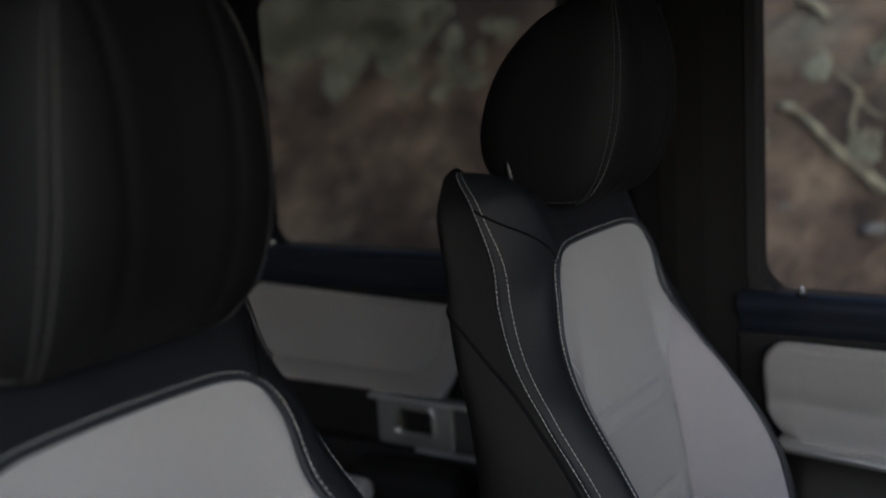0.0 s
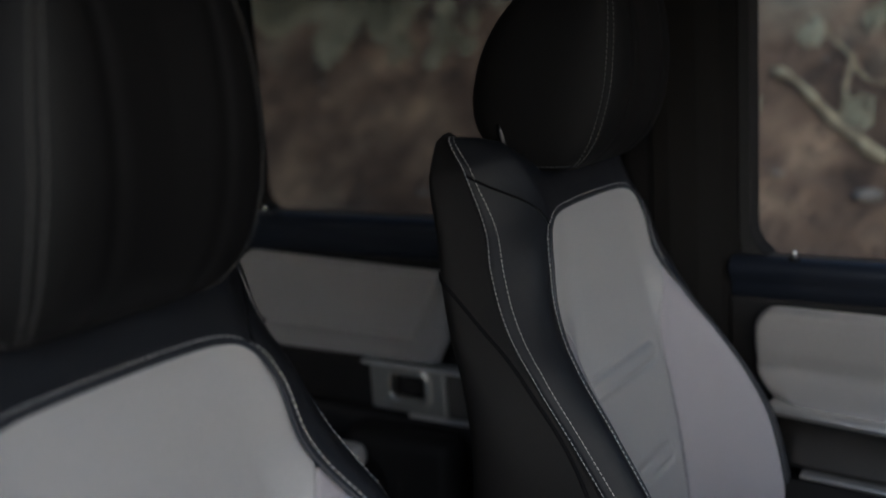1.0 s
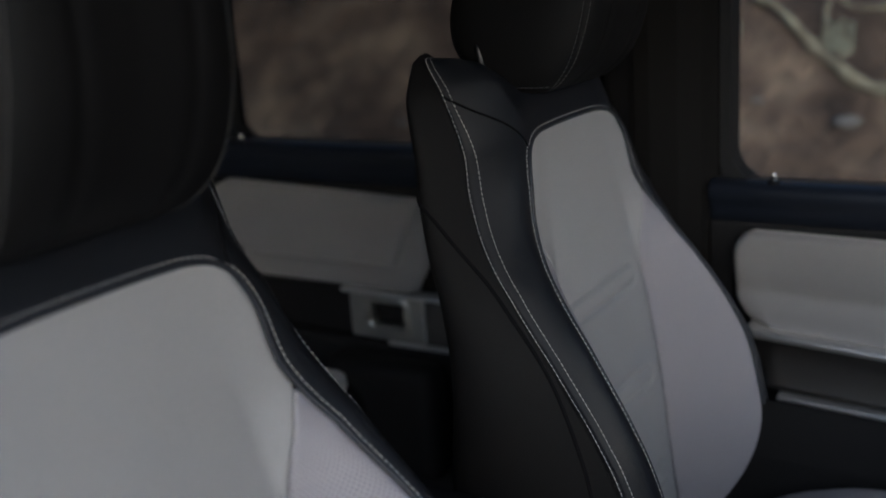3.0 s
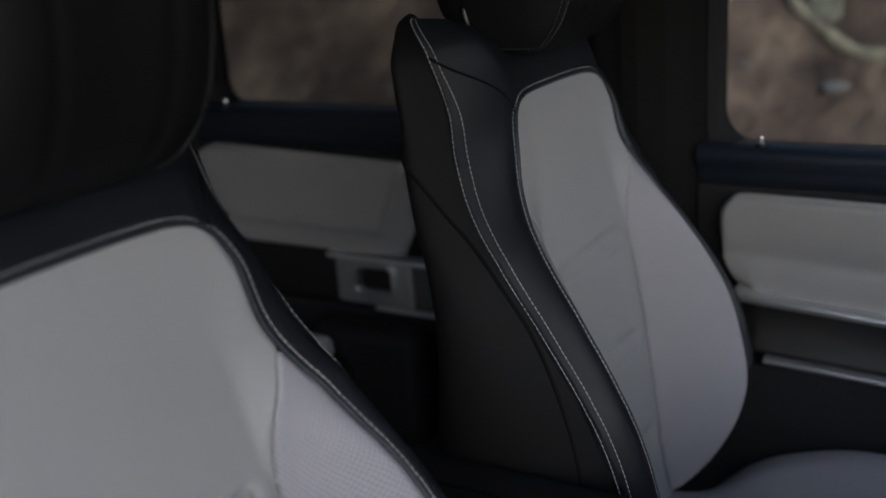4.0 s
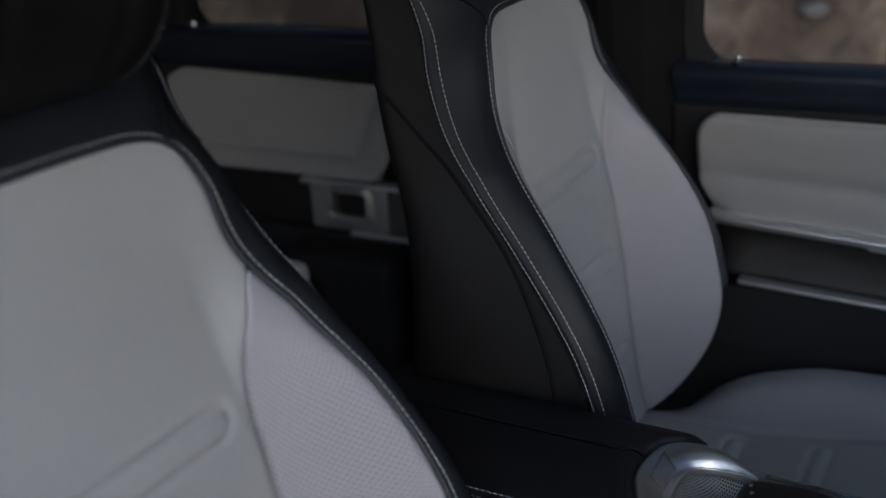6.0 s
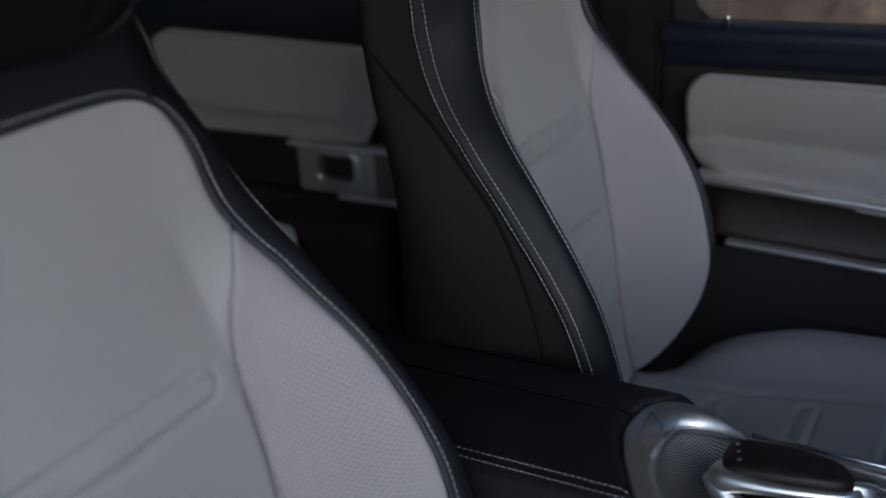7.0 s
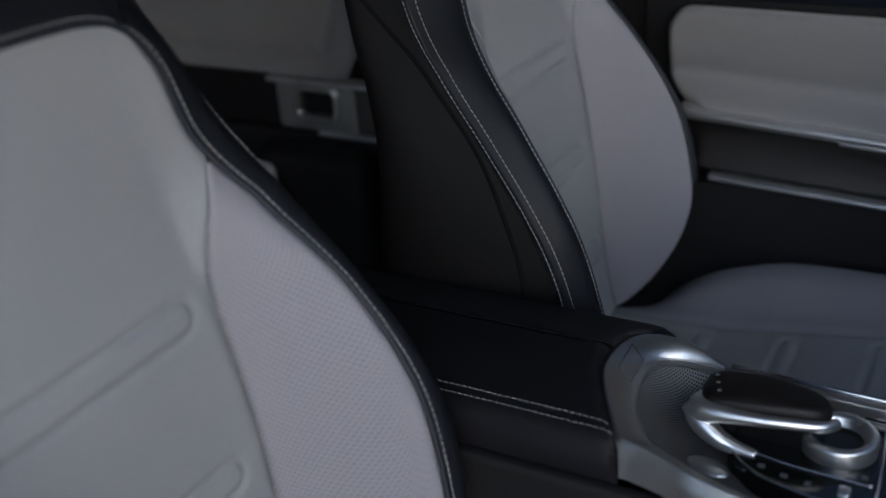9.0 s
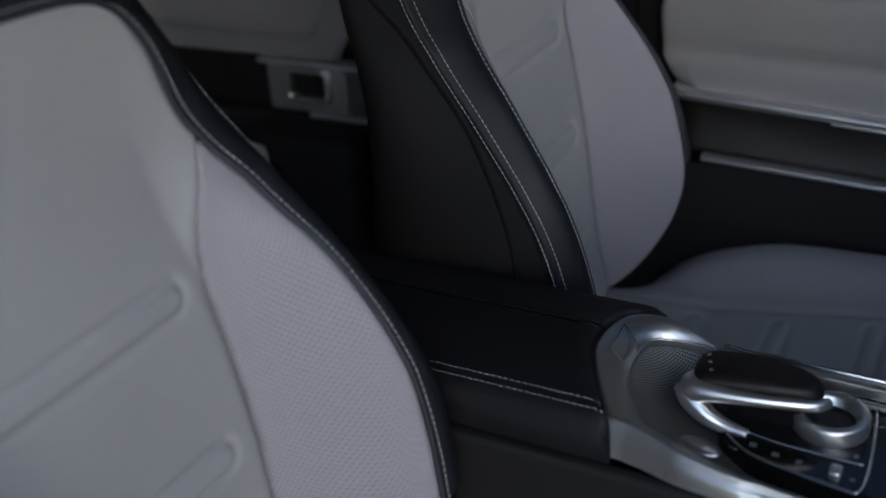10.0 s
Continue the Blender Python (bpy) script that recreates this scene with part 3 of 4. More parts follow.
def front_door():
    d = holder("front_door", (0.6, 0.74, 0.5), "closed front car door with light grey panel and chrome trim", "car door")
    o = Vector(d.location)
    n = 8
    outer = round_rect(0.012 - o.x, 1.165 - o.z, 1.20 - o.x, 1.80 - o.z, 0.01, n)
    inner = round_rect(0.053 - o.x, 1.201 - o.z, 1.08 - o.x, 1.745 - o.z, (0.056, 0.03, 0.03, 0.03), n)
    surround = part("window_frame", plate_with_hole(outer, inner, 0.752 - o.y, 0.80 - o.y), TRIM_BLACK, d, "", False)
    outer = round_rect(0.046 - o.x, 1.195 - o.z, 1.09 - o.x, 1.755 - o.z, (0.056, 0.03, 0.03, 0.03), n)
    inner = round_rect(0.0625 - o.x, 1.212 - o.z, 1.07 - o.x, 1.738 - o.z, (0.058, 0.03, 0.03, 0.03), n)
    part("window_seal", plate_with_hole(outer, inner, 0.746 - o.y, 0.79 - o.y), RUBBER, surround, "", False)
    glass = part("window_pane", box((0.048 - o.x, 0.777 - o.y, 1.202 - o.z), (1.085 - o.x, 0.781 - o.y, 1.75 - o.z)), GLASS, surround, "clear door glass", False)
    glass.visible_shadow = False
    # padded sill below the glass
    prof = [(0.76, 1.221), (0.744, 1.222), (0.731, 1.219), (0.723, 1.210), (0.722, 1.199), (0.729, 1.188), (0.736, 1.175), (0.738, 1.152), (0.775, 1.15), (0.775, 1.221)]
    part("sill", prism([(y - o.y, z - o.z) for y, z in prof], 0.035 - o.x, 1.2 - o.x, "x", 0.003), NAVY, d, "dark blue-black padded window sill", True)
    part("door_shell", box((0.03 - o.x, 0.735 - o.y, 0.52 - o.z), (1.2 - o.x, 0.80 - o.y, 1.16 - o.z), 0.008), TRIM_BLACK, d, "", False)

    # grey panel: a soft pad with a rounded rear corner that swells into a ledge at its foot
    def pad(x, k):
        r = 0.045
        x0 = 0.078
        if k > 0.7:
            h = (k - 0.7) / 0.3
            x0 += r * (1 - math.sqrt(max(0.0, 1 - h * h))) * 0.8
        x0 += 0.03 * max(0.0, 1 - k / 0.25) ** 1.5
        xx = x0 + (1.18 - x0) * x
        low = 1.0155 - 0.06 * (xx - 0.122)
        z = low + (1.1535 - 0.016 * (xx - 0.126) - low) * k
        depth = 0.700 + 0.006 * math.cos(math.pi * k)
        ledge = 0.036 * math.exp(-((max(k, 0.0) / 0.16) ** 2)) * min(1.0, 0.3 + (xx - x0) / 0.06) - 0.005 * math.exp(-(((k - 0.32) / 0.13) ** 2))
        y = depth - ledge
        rim = min((xx - x0) / 0.012, (1 - k) / 0.07, 1.0)
        y += 0.02 * (1 - math.sqrt(max(0.0, 1 - (1 - max(rim, 0.0)) ** 2)))
        line = abs((xx - 0.135)) if k > 0.3 else 9
        box_d = max(0.135 - xx, (k - 0.86) * 0.163, (0.33 - k) * 0.163)
        y += 0.0009 * math.exp(-((box_d / 0.006) ** 2)) * min(1.0, max(0.0, 1 - (xx - 0.135) / 0.12))
        return (xx - o.x, y - o.y, z - o.z)

    xs = [q ** 2.2 for q in steps(0, 1, 110)]
    part("door_panel", thicken(grid(pad, xs, steps(0, 1, 60)), 0.02), DOOR_GREY_SHADED, d, "light grey leather door panel")
    part("chrome_strip", sloped(prism([(y - o.y, z - o.z) for y, z in round_rect(0.648, 1.0035, 0.70, 1.0175, 0.007)], 0.112 - o.x, 1.18 - o.x, "x", 0.002), 0.122 - o.x, 0.06), STRIP, d, "polished chrome trim strip")

    def tray(x, k):
        low, top = 0.9085 - 0.05 * (x - 0.155), 1.003 - 0.06 * (x - 0.122)
        z = low + (top - low) * k
        y = 0.694 + 0.008 * math.sin(math.pi * k)
        return (x - o.x, y - o.y, z - o.z)

    part("trim_panel", thicken(grid(tray, steps(0.118, 1.18, 40), steps(0, 1, 10), lambda x, k: (x, k * 0.093)), 0.02), DARK_METAL, d, "dark woven metal trim panel")
    part("chrome_strip", sloped(prism([(y - o.y, z - o.z) for y, z in round_rect(0.676, 0.8995, 0.70, 0.9085, 0.0044)], 0.155 - o.x, 1.18 - o.x, "x", 0.0015), 0.155 - o.x, 0.05), STRIP, d, "thin chrome trim strip")
    part("badge_strip", sloped(box((0.335 - o.x, 0.684 - o.y, 0.9745 - o.z), (0.42 - o.x, 0.694 - o.y, 0.9795 - o.z), 0.001), 0.335 - o.x, 0.06), STRIP, d)
    part("lower_panel", prism([(y - o.y, z - o.z) for y, z in [(0.79, 0.52), (0.67, 0.52), (0.665, 0.56), (0.68, 0.80), (0.695, 0.89), (0.79, 0.89)]], 0.06 - o.x, 1.18 - o.x, "x", 0.006), SHELL, d, "black vinyl lower door panel", False)
    part("door_pocket", prism([(x - o.x, z - o.z) for x, z in [(0.36, 0.56), (1.1, 0.56), (1.1, 0.80), (0.362, 0.80)]], 0.655 - o.y, 0.675 - o.y, "y", 0.008), TRIM_BLACK, d, "", False)
    pin = bmesh.new()
    tube([(0.131 - o.x, 0.735 - o.y, 1.211 - o.z), (0.131 - o.x, 0.735 - o.y, 1.226 - o.z)], [0.0045, 0.0045], 14, pin)
    tube([(0.131 - o.x, 0.735 - o.y, 1.226 - o.z), (0.131 - o.x, 0.735 - o.y, 1.233 - o.z), (0.131 - o.x, 0.735 - o.y, 1.235 - o.z)], [0.0038, 0.0042, 0.003], 14, pin)
    lock = part("lock_pin", pin, CHROME, d, "chrome door lock pin")
    part("pin_collar", tube([(0.131 - o.x, 0.735 - o.y, 1.219 - o.z), (0.131 - o.x, 0.735 - o.y, 1.2235 - o.z)], 0.0085, 16), TRIM_BLACK, lock)
    return d


front_door()


def rear_door():
    d = holder("rear_door", (-0.7, 0.74, 0.5), "closed rear car door with grey panel and silver handle recess", "car door")
    o = Vector(d.location)
    n = 8
    outer = round_rect(-1.25 - o.x, 1.18 - o.z, -0.236 - o.x, 1.80 - o.z, 0.01, n)
    inner = round_rect(-0.958 - o.x, 1.239 - o.z, -0.25 - o.x, 1.755 - o.z, (0.05, 0.03, 0.03, 0.03), n)
    surround = part("window_frame", plate_with_hole(outer, inner, 0.752 - o.y, 0.80 - o.y), TRIM_BLACK, d, "", False)
    outer = round_rect(-0.968 - o.x, 1.231 - o.z, -0.245 - o.x, 1.765 - o.z, (0.052, 0.03, 0.03, 0.03), n)
    inner = round_rect(-0.948 - o.x, 1.249 - o.z, -0.26 - o.x, 1.745 - o.z, (0.048, 0.03, 0.03, 0.03), n)
    part("window_seal", plate_with_hole(outer, inner, 0.746 - o.y, 0.79 - o.y), RUBBER, surround, "", False)
    glass = part("window_pane", box((-0.964 - o.x, 0.777 - o.y, 1.233 - o.z), (-0.246 - o.x, 0.781 - o.y, 1.76 - o.z)), DARK_GLASS, surround, "tinted rear door glass", False)
    glass.visible_shadow = False
    prof = [(0.76, 1.252), (0.744, 1.253), (0.730, 1.249), (0.723, 1.241), (0.723, 1.233), (0.730, 1.225), (0.737, 1.210), (0.738, 1.172), (0.79, 1.17), (0.79, 1.252)]
    part("sill", prism([(y - o.y, z - o.z) for y, z in prof], -1.22 - o.x, -0.26 - o.x, "x", 0.003), NAVY, d, "dark blue-black padded window sill", True)
    part("door_shell", box((-1.25 - o.x, 0.735 - o.y, 0.52 - o.z), (-0.26 - o.x, 0.80 - o.y, 1.18 - o.z), 0.008), TRIM_BLACK, d, "", False)

    def pad(x, k):
        x0 = -0.985 + 0.05 * max(0, (k - 0.75) / 0.25) ** 3 + 0.09 * max(0.0, (0.65 - k) / 0.65) ** 1.2
        x1 = -0.462 - 0.022 * (1 - k)
        xx = x0 + (x1 - x0) * x
        z = 1.0 + (0.164 - 0.035 * (xx + 0.477)) * k
        y = 0.700 + 0.004 * math.cos(math.pi * k) - 0.034 * math.exp(-((k / 0.17) ** 2))
        rim = max(0.0, min((xx - x0) / 0.014, (1 - k) / 0.07, (x1 - xx) / 0.01, 1.0))
        y += 0.02 * (1 - math.sqrt(max(0.0, 1 - (1 - rim) ** 2)))
        crease = (xx - (-0.545 + 0.075 * (k - 0.2))) * 0.9
        inside = max(crease, (0.2 - k) * 0.172)
        y += 0.011 * math.exp(-((inside / 0.0045) ** 2)) + (0.0 if inside < 0 else 0.003)
        return (xx - o.x, y - o.y, z - o.z)

    part("door_panel", thicken(grid(pad, steps(0, 1, 110), steps(0, 1, 50)), 0.02), DOOR_GREY_SHADED, d, "grey leather rear door panel")
    part("trim_panel", box((-1.2 - o.x, 0.70 - o.y, 0.893 - o.z), (-0.655 - o.x, 0.73 - o.y, 0.985 - o.z), 0.003), TRIM_BLACK, d, "", False)
    part("chrome_strip", prism([(y - o.y, z - o.z) for y, z in round_rect(0.668, 0.985, 0.70, 0.9955, 0.005)], -0.65 - o.x, -0.33 - o.x, "x", 0.0015), STRIP, d, "", False)
    outer = round_rect(-0.646 - o.x, 0.893 - o.z, -0.478 - o.x, 0.987 - o.z, 0.006, n)
    inner = round_rect(-0.600 - o.x, 0.917 - o.z, -0.514 - o.x, 0.974 - o.z, 0.012, n)
    bez = plate_with_hole(outer, inner, 0.688 - o.y, 0.715 - o.y, bevel=0.003)
    bezel = part("handle_bezel", bez, BEZEL, d, "satin silver door handle bezel", False)
    ring = round_rect(-0.600, 0.917, -0.514, 0.974, 0.014, n)
    ring = ring + ring[:1]
    part("handle_pull", tube([(x - o.x, 0.687 - o.y, z - o.z) for x, z in ring], 0.0075, 10), BEZEL, bezel, "bright silver door pull")
    part("handle_recess", box((-0.62 - o.x, 0.7145 - o.y, 0.905 - o.z), (-0.51 - o.x, 0.722 - o.y, 0.975 - o.z)), TRIM_BLACK, bezel, "", False)
    part("trim_plate", box((-0.4775 - o.x, 0.694 - o.y, 0.895 - o.z), (-0.33 - o.x, 0.715 - o.y, 0.986 - o.z), 0.003), DARK_METAL, d, "dark metal trim plate", False)
    part("chrome_strip", prism([(y - o.y, z - o.z) for y, z in round_rect(0.682, 0.886, 0.70, 0.893, 0.003)], -0.56 - o.x, -0.33 - o.x, "x", 0.0015), STRIP, d, "", False)
    part("lower_panel", box((-1.2 - o.x, 0.69 - o.y, 0.52 - o.z), (-0.3 - o.x, 0.735 - o.y, 0.885 - o.z), 0.01), SHELL, d, "", False)
    pin = bmesh.new()
    tube([(-0.915 - o.x, 0.735 - o.y, 1.245 - o.z), (-0.915 - o.x, 0.735 - o.y, 1.262 - o.z), (-0.915 - o.x, 0.735 - o.y, 1.265 - o.z)], [0.0045, 0.0042, 0.003], 14, pin)
    part("lock_pin", pin, CHROME, d, "chrome door lock pin")
    return d


rear_door()

# ---- centre console ----
def console():
    c = holder("centre_console", (0.2, 0, 0.5), "black leather centre console with satin silver surround", "car console")
    o = Vector(c.location)

    def at(pts):
        return [tuple(Vector(p) - o) for p in pts]

    def arm(x, a, near):
        """Lid section: a from the split to the side."""
        sg = -1 if near else 1
        split = 0.030
        if near:
            keys = [(0.05, 1.001), (split - 0.001, 0.999), (-0.03, 1.0015), (-0.082, 0.998), (-0.102, 0.992), (-0.112, 0.975), (-0.114, 0.957), (-0.114, 0.948)]
        else:
            keys = [(0.0, 1.001), (split + 0.001, 0.999), (0.055, 1.0), (0.083, 0.996), (0.096, 0.986), (0.102, 0.965), (0.103, 0.945), (0.103, 0.93)]
        y, z = catmull(keys, 1 + a * 6)
        z -= 0.0016 * math.exp(-(((y + 0.091) / 0.003) ** 2)) if near else 0.0
        arc = np.interp(y, (-0.12, -0.097, -0.076, -0.045, -0.011, 0.011, 0.037, 0.06, 0.074, 0.104), (0.301, 0.291, 0.277, 0.260, 0.245, 0.241, 0.243, 0.252, 0.270, 0.287)) - 0.0006
        xx = -0.16 + (arc + 0.16) * x
        z -= 0.006 * max(0.0, 1 - (arc - xx) / 0.014) ** 2
        return (xx - o.x, y - o.y, z - o.z)

    for near, nm in ((True, "armrest_lid"), (False, "armrest_lid")):
        part(nm, thicken(grid(lambda x, a, nr=near: arm(x, a, nr), steps(0, 1, 50), steps(0, 1, 48), flip=near), 0.008), LID, c, "black leather armrest lid")
    def end_cap(a, k, near):
        x, y, z = arm(1.0, a, near)
        return (x - 0.004 * k, y, z - (z + o.z - 0.92) * k)

    for near in (True, False):
        part("armrest_end", grid(lambda a, k, nr=near: end_cap(a, k, nr), steps(0, 1, 40), steps(0, 1, 4)), LID, c)
    part("split_welt", tube([arm(x, 0.0, True) for x in steps(0, 1, 20)], 0.0016, 6), SEAM, c)
    bm = bmesh.new()
    for q in (-0.0865, -0.0955):
        line = []
        for x in steps(0, 1, 160):
            a = min(steps(0, 1, 200), key=lambda t: abs(arm(0, t, True)[1] - q)) if not line else a
            line.append(arm(x, a, True))
        stitch_line(bm, line, lambda j: Vector((0, -0.3, 1)), radius=0.00034)
    far_line = [arm(x, 0.62, False) for x in steps(0.2, 1, 160)]
    stitch_line(bm, far_line, lambda j: Vector((0, 0.3, 1)))
    part("stitching", bm, THREAD, c, "pale contrast stitching")["kind"] = "stuff"
    part("console_body", box((-0.18 - o.x, -0.108 - o.y, 0.5 - o.z), (0.24 - o.x, 0.098 - o.y, 0.93 - o.z), 0.01), SHELL, c, "", False)
    part("console_side", box((-0.18 - o.x, -0.128 - o.y, 0.5 - o.z), (0.9 - o.x, -0.112 - o.y, 0.958 - o.z), 0.006), SHELL, c, "black vinyl console side", False)
    part("console_side", box((0.26 - o.x, 0.085 - o.y, 0.5 - o.z), (0.9 - o.x, 0.10 - o.y, 0.94 - o.z), 0.006), SHELL, c, "", False)

    part("console_lip", box((0.3 - o.x, -0.116 - o.y, 0.90 - o.z), (0.9 - o.x, -0.096 - o.y, 0.934 - o.z), 0.004), SHELL, c, "", False)
    # silver surround: rim lofted from an outer to an inner outline, open towards the front
    # ridge: x, y, height; inner edge: x, y
    RIDGE = [(0.66, -0.117, 0.945), (0.446, -0.119, 0.975), (0.40, -0.121, 0.981), (0.36, -0.117, 0.987), (0.335, -0.110, 0.990), (0.312, -0.103, 0.992), (0.291, -0.097, 0.993), (0.277, -0.076, 0.994), (0.260, -0.045, 0.995), (0.245, -0.011, 0.995), (0.241, 0.011, 0.995), (0.243, 0.037, 0.995), (0.252, 0.060, 0.995), (0.270, 0.074, 0.993), (0.300, 0.078, 0.989), (0.333, 0.070, 0.980), (0.37, 0.067, 0.9745), (0.66, 0.064, 0.970)]
    INNER = [(0.66, -0.098), (0.4425, -0.104), (0.40, -0.104), (0.366, -0.099), (0.3455, -0.093), (0.3265, -0.0825), (0.312, -0.070), (0.300, -0.056), (0.287, -0.036), (0.2785, -0.010), (0.275, 0.010), (0.274, 0.030), (0.280, 0.051), (0.2965, 0.0625), (0.320, 0.0655), (0.338, 0.064), (0.37, 0.061), (0.66, 0.057)]

    def outline(t, inner):
        """t from the near side's front (0) round the back to the far side's front (1)."""
        return catmull(INNER if inner else RIDGE, t * 17)

    def fall(x):
        return -0.05 * max(0.0, x - 0.26)

    def inner_height(t):
        xo, yo, zo = outline(t, False)
        xi, yi = outline(t, True)
        return zo - min(0.019, 0.52 * math.hypot(xo - xi, yo - yi))

    def rim(t, k):
        xo, yo, zo = outline(t, False)
        xi, yi = outline(t, True)
        zi = inner_height(t)
        drop = zo - zi
        foot_z = max(0.935, min(0.962, zo - 0.012))
        near = max(0.0, min(1.0, (-yo - 0.04) / 0.05))
        prof = [(-0.03 - 0.42 * near, foot_z), (-0.02 - 0.24 * near, (foot_z + zo) / 2), (-0.015 - 0.06 * near, zo - 0.005), (0.03, zo - 0.0008), (0.10, zo), (0.3, zo - drop * 0.1), (0.55, zo - drop * 0.32), (0.80, zo - drop * 0.66), (0.95, zi), (1.0, zi - 0.004), (1.01, zi - 0.010)]
        q, z = catmull(prof, k * 10)
        return (xo + (xi - xo) * q - o.x, yo + (yi - yo) * q - o.y, z - o.z)

    part("surround", thicken(grid(rim, steps(0, 1, 170), steps(0, 1, 50)), 0.002), SILVER, c, "satin silver console surround")
    part("surround_lip", tube([rim(t, 0.86) for t in steps(0.05, 0.9, 120)], 0.0009, 8), BEZEL, c, "dark satin inner lip")
    # square button outline on the rim
    def on_rim(x, y):
        return (x - o.x, y - o.y, 0.9958 - 0.013 * (max(0.0, x - 0.244 - 0.35 * max(0.0, 0.01 - y)) / 0.033) ** 1.8 - o.z)

    sq = [(0.2545, 0.0455), (0.2705, 0.032), (0.2725, -0.011), (0.2565, 0.0015)]
    pts = [on_rim(*p) for p in sq + sq[:1]]
    part("button_outline", tube(pts, 0.0005, 5), MARK, c)

    # woven metal basin
    def basin(t, k):
        xi, yi = outline(t, True)
        xc, yc = 0.43, -0.012
        z0 = inner_height(t) - 0.008
        z = z0 - (z0 - 0.934) * math.sin(math.pi / 2 * min(1, k * 2.2)) ** 1.2
        return (xi + (xc - xi) * k * 0.9 - o.x, yi + (yc - yi) * k * 0.9 - o.y, z + 0.4 * fall(xi + (xc - xi) * k) - o.z)

    def lay(t, k):
        xi, yi = outline(t, True)
        return (xi + (0.43 - xi) * k * 0.9, yi + (-0.012 - yi) * k * 0.9)

    part("basin", thicken(grid(basin, steps(0, 1, 120), steps(0, 1, 40), lay), 0.003), MESH, c, "dark woven metal mesh basin")
    part("control_panel", prism([(x - o.x, y - o.y) for x, y in [(0.365, -0.02), (0.372, -0.03), (0.396, -0.05), (0.432, -0.062), (0.64, -0.080), (0.64, 0.066), (0.42, 0.066), (0.36, 0.05)]], 0.925 - o.z, 0.9515 - o.z, "z", 0.003), GLOSS, c, "gloss black control panel", False)
    TOP = 0.9525

    def wire(pts, r=0.0013):
        dense = [catmull(pts, t).tolist() for t in steps(0, len(pts) - 1, 8 * len(pts))]
        return tube([(x - o.x, y - o.y, TOP - o.z) for x, y in dense], r, 8)

    part("chrome_line", wire([(0.366, -0.016), (0.40, -0.023), (0.43, -0.027), (0.487, -0.029)]), CHROME, c)
    part("chrome_line", wire([(0.366, -0.018), (0.378, -0.034), (0.398, -0.049), (0.434, -0.059), (0.48, -0.0665), (0.488, -0.064), (0.491, -0.05), (0.491, -0.02), (0.486, 0.05), (0.478, 0.076), (0.445, 0.080)]), CHROME, c)
    part("far_trim_line", tube([(0.345 - o.x, 0.069 - o.y, 0.9775 - o.z), (0.43 - o.x, 0.067 - o.y, 0.976 - o.z), (0.66 - o.x, 0.064 - o.y, 0.972 - o.z)], 0.0022, 8), CHROME, c)
    for x, y, w, h in ((0.398, -0.036, 0.006, 0.0045), (0.418, -0.042, 0.006, 0.004), (0.438, -0.045, 0.005, 0.005), (0.481, -0.051, 0.004, 0.004), (0.479, -0.019, 0.005, 0.005), (0.474, 0.062, 0.004, 0.006)):
        part("symbol", box((x - w / 2 - o.x, y - h / 2 - o.y, TOP - 0.001 - o.z), (x + w / 2 - o.x, y + h / 2 - o.y, TOP + 0.0004 - o.z)), MARK, c, "", False)
    for (x, y, w, h), mt in (((0.467, -0.048, 0.010, 0.014), SILVER), ((0.462, 0.071, 0.008, 0.010), SILVER), ((0.449, 0.074, 0.007, 0.008), TRIM_BLACK), ((0.474, 0.071, 0.007, 0.008), TRIM_BLACK)):
        part("switch", box((x - w / 2 - o.x, y - h / 2 - o.y, TOP - 0.004 - o.z), (x + w / 2 - o.x, y + h / 2 - o.y, TOP + 0.005 - o.z), 0.002), mt, c, "small switch", True)

    # rotary wheel in its bowl
    cx, cy = 0.452, 0.016
    bm = bmesh.new()
    prof = [(0.0300, 0.946), (0.0320, 0.952), (0.0325, 0.966), (0.0310, 0.968), (0.0265, 0.969), (0.0230, 0.966), (0.0205, 0.959)]
    rings = []
    for k in range(56):
        a = 2 * math.pi * k / 56
        rings.append([bm.verts.new((cx + r * math.cos(a) - o.x, cy + r * math.sin(a) - o.y, z - o.z)) for r, z in prof])
    for k in range(56):
        for q in range(len(prof) - 1):
            bm.faces.new((rings[k][q], rings[(k + 1) % 56][q], rings[(k + 1) % 56][q + 1], rings[k][q + 1]))
    part("rotary_wheel", bm, SILVER, c, "knurled satin silver rotary wheel")
    part("wheel_bowl", tube([(cx - o.x, cy - o.y, 0.951 - o.z), (cx - o.x, cy - o.y, 0.959 - o.z)], 0.022, 32), GLOSS, c, "", False)

    # palm rest with its touch surface
    def cap(t, k):
        """Loft along the rest: t along, k round the section."""
        mid = [(0.334, 0.011, 0.006, 0.990), (0.338, 0.011, 0.020, 0.994), (0.350, 0.010, 0.0255, 0.997), (0.385, 0.0115, 0.0255, 0.999), (0.420, 0.0125, 0.020, 0.998), (0.437, 0.0125, 0.014, 0.994), (0.444, 0.0125, 0.006, 0.988)]
        x, ym, hw, zt = catmull(mid, t * 6)
        a = 2 * math.pi * k
        cy2, sy = math.cos(a), math.sin(a)
        y = ym + hw * math.copysign(abs(cy2) ** 0.6, cy2)
        z = zt - 0.009 + 0.010 * math.copysign(abs(sy) ** 0.7, sy)
        return (x - o.x, y - o.y, z - o.z)

    palm = part("palm_rest", prism([(x - o.x, y - o.y) for x, y in round_rect(0.346, 0.0, 0.44, 0.034, 0.012)], 0.949 - o.z, 0.983 - o.z, "z", 0.003), GLOSS, c, "", False)
    part("touch_pad", grid(cap, steps(0, 1, 60), steps(0, 1, 40)), GLASSY, palm, "dark wrinkled touch pad on the palm rest")
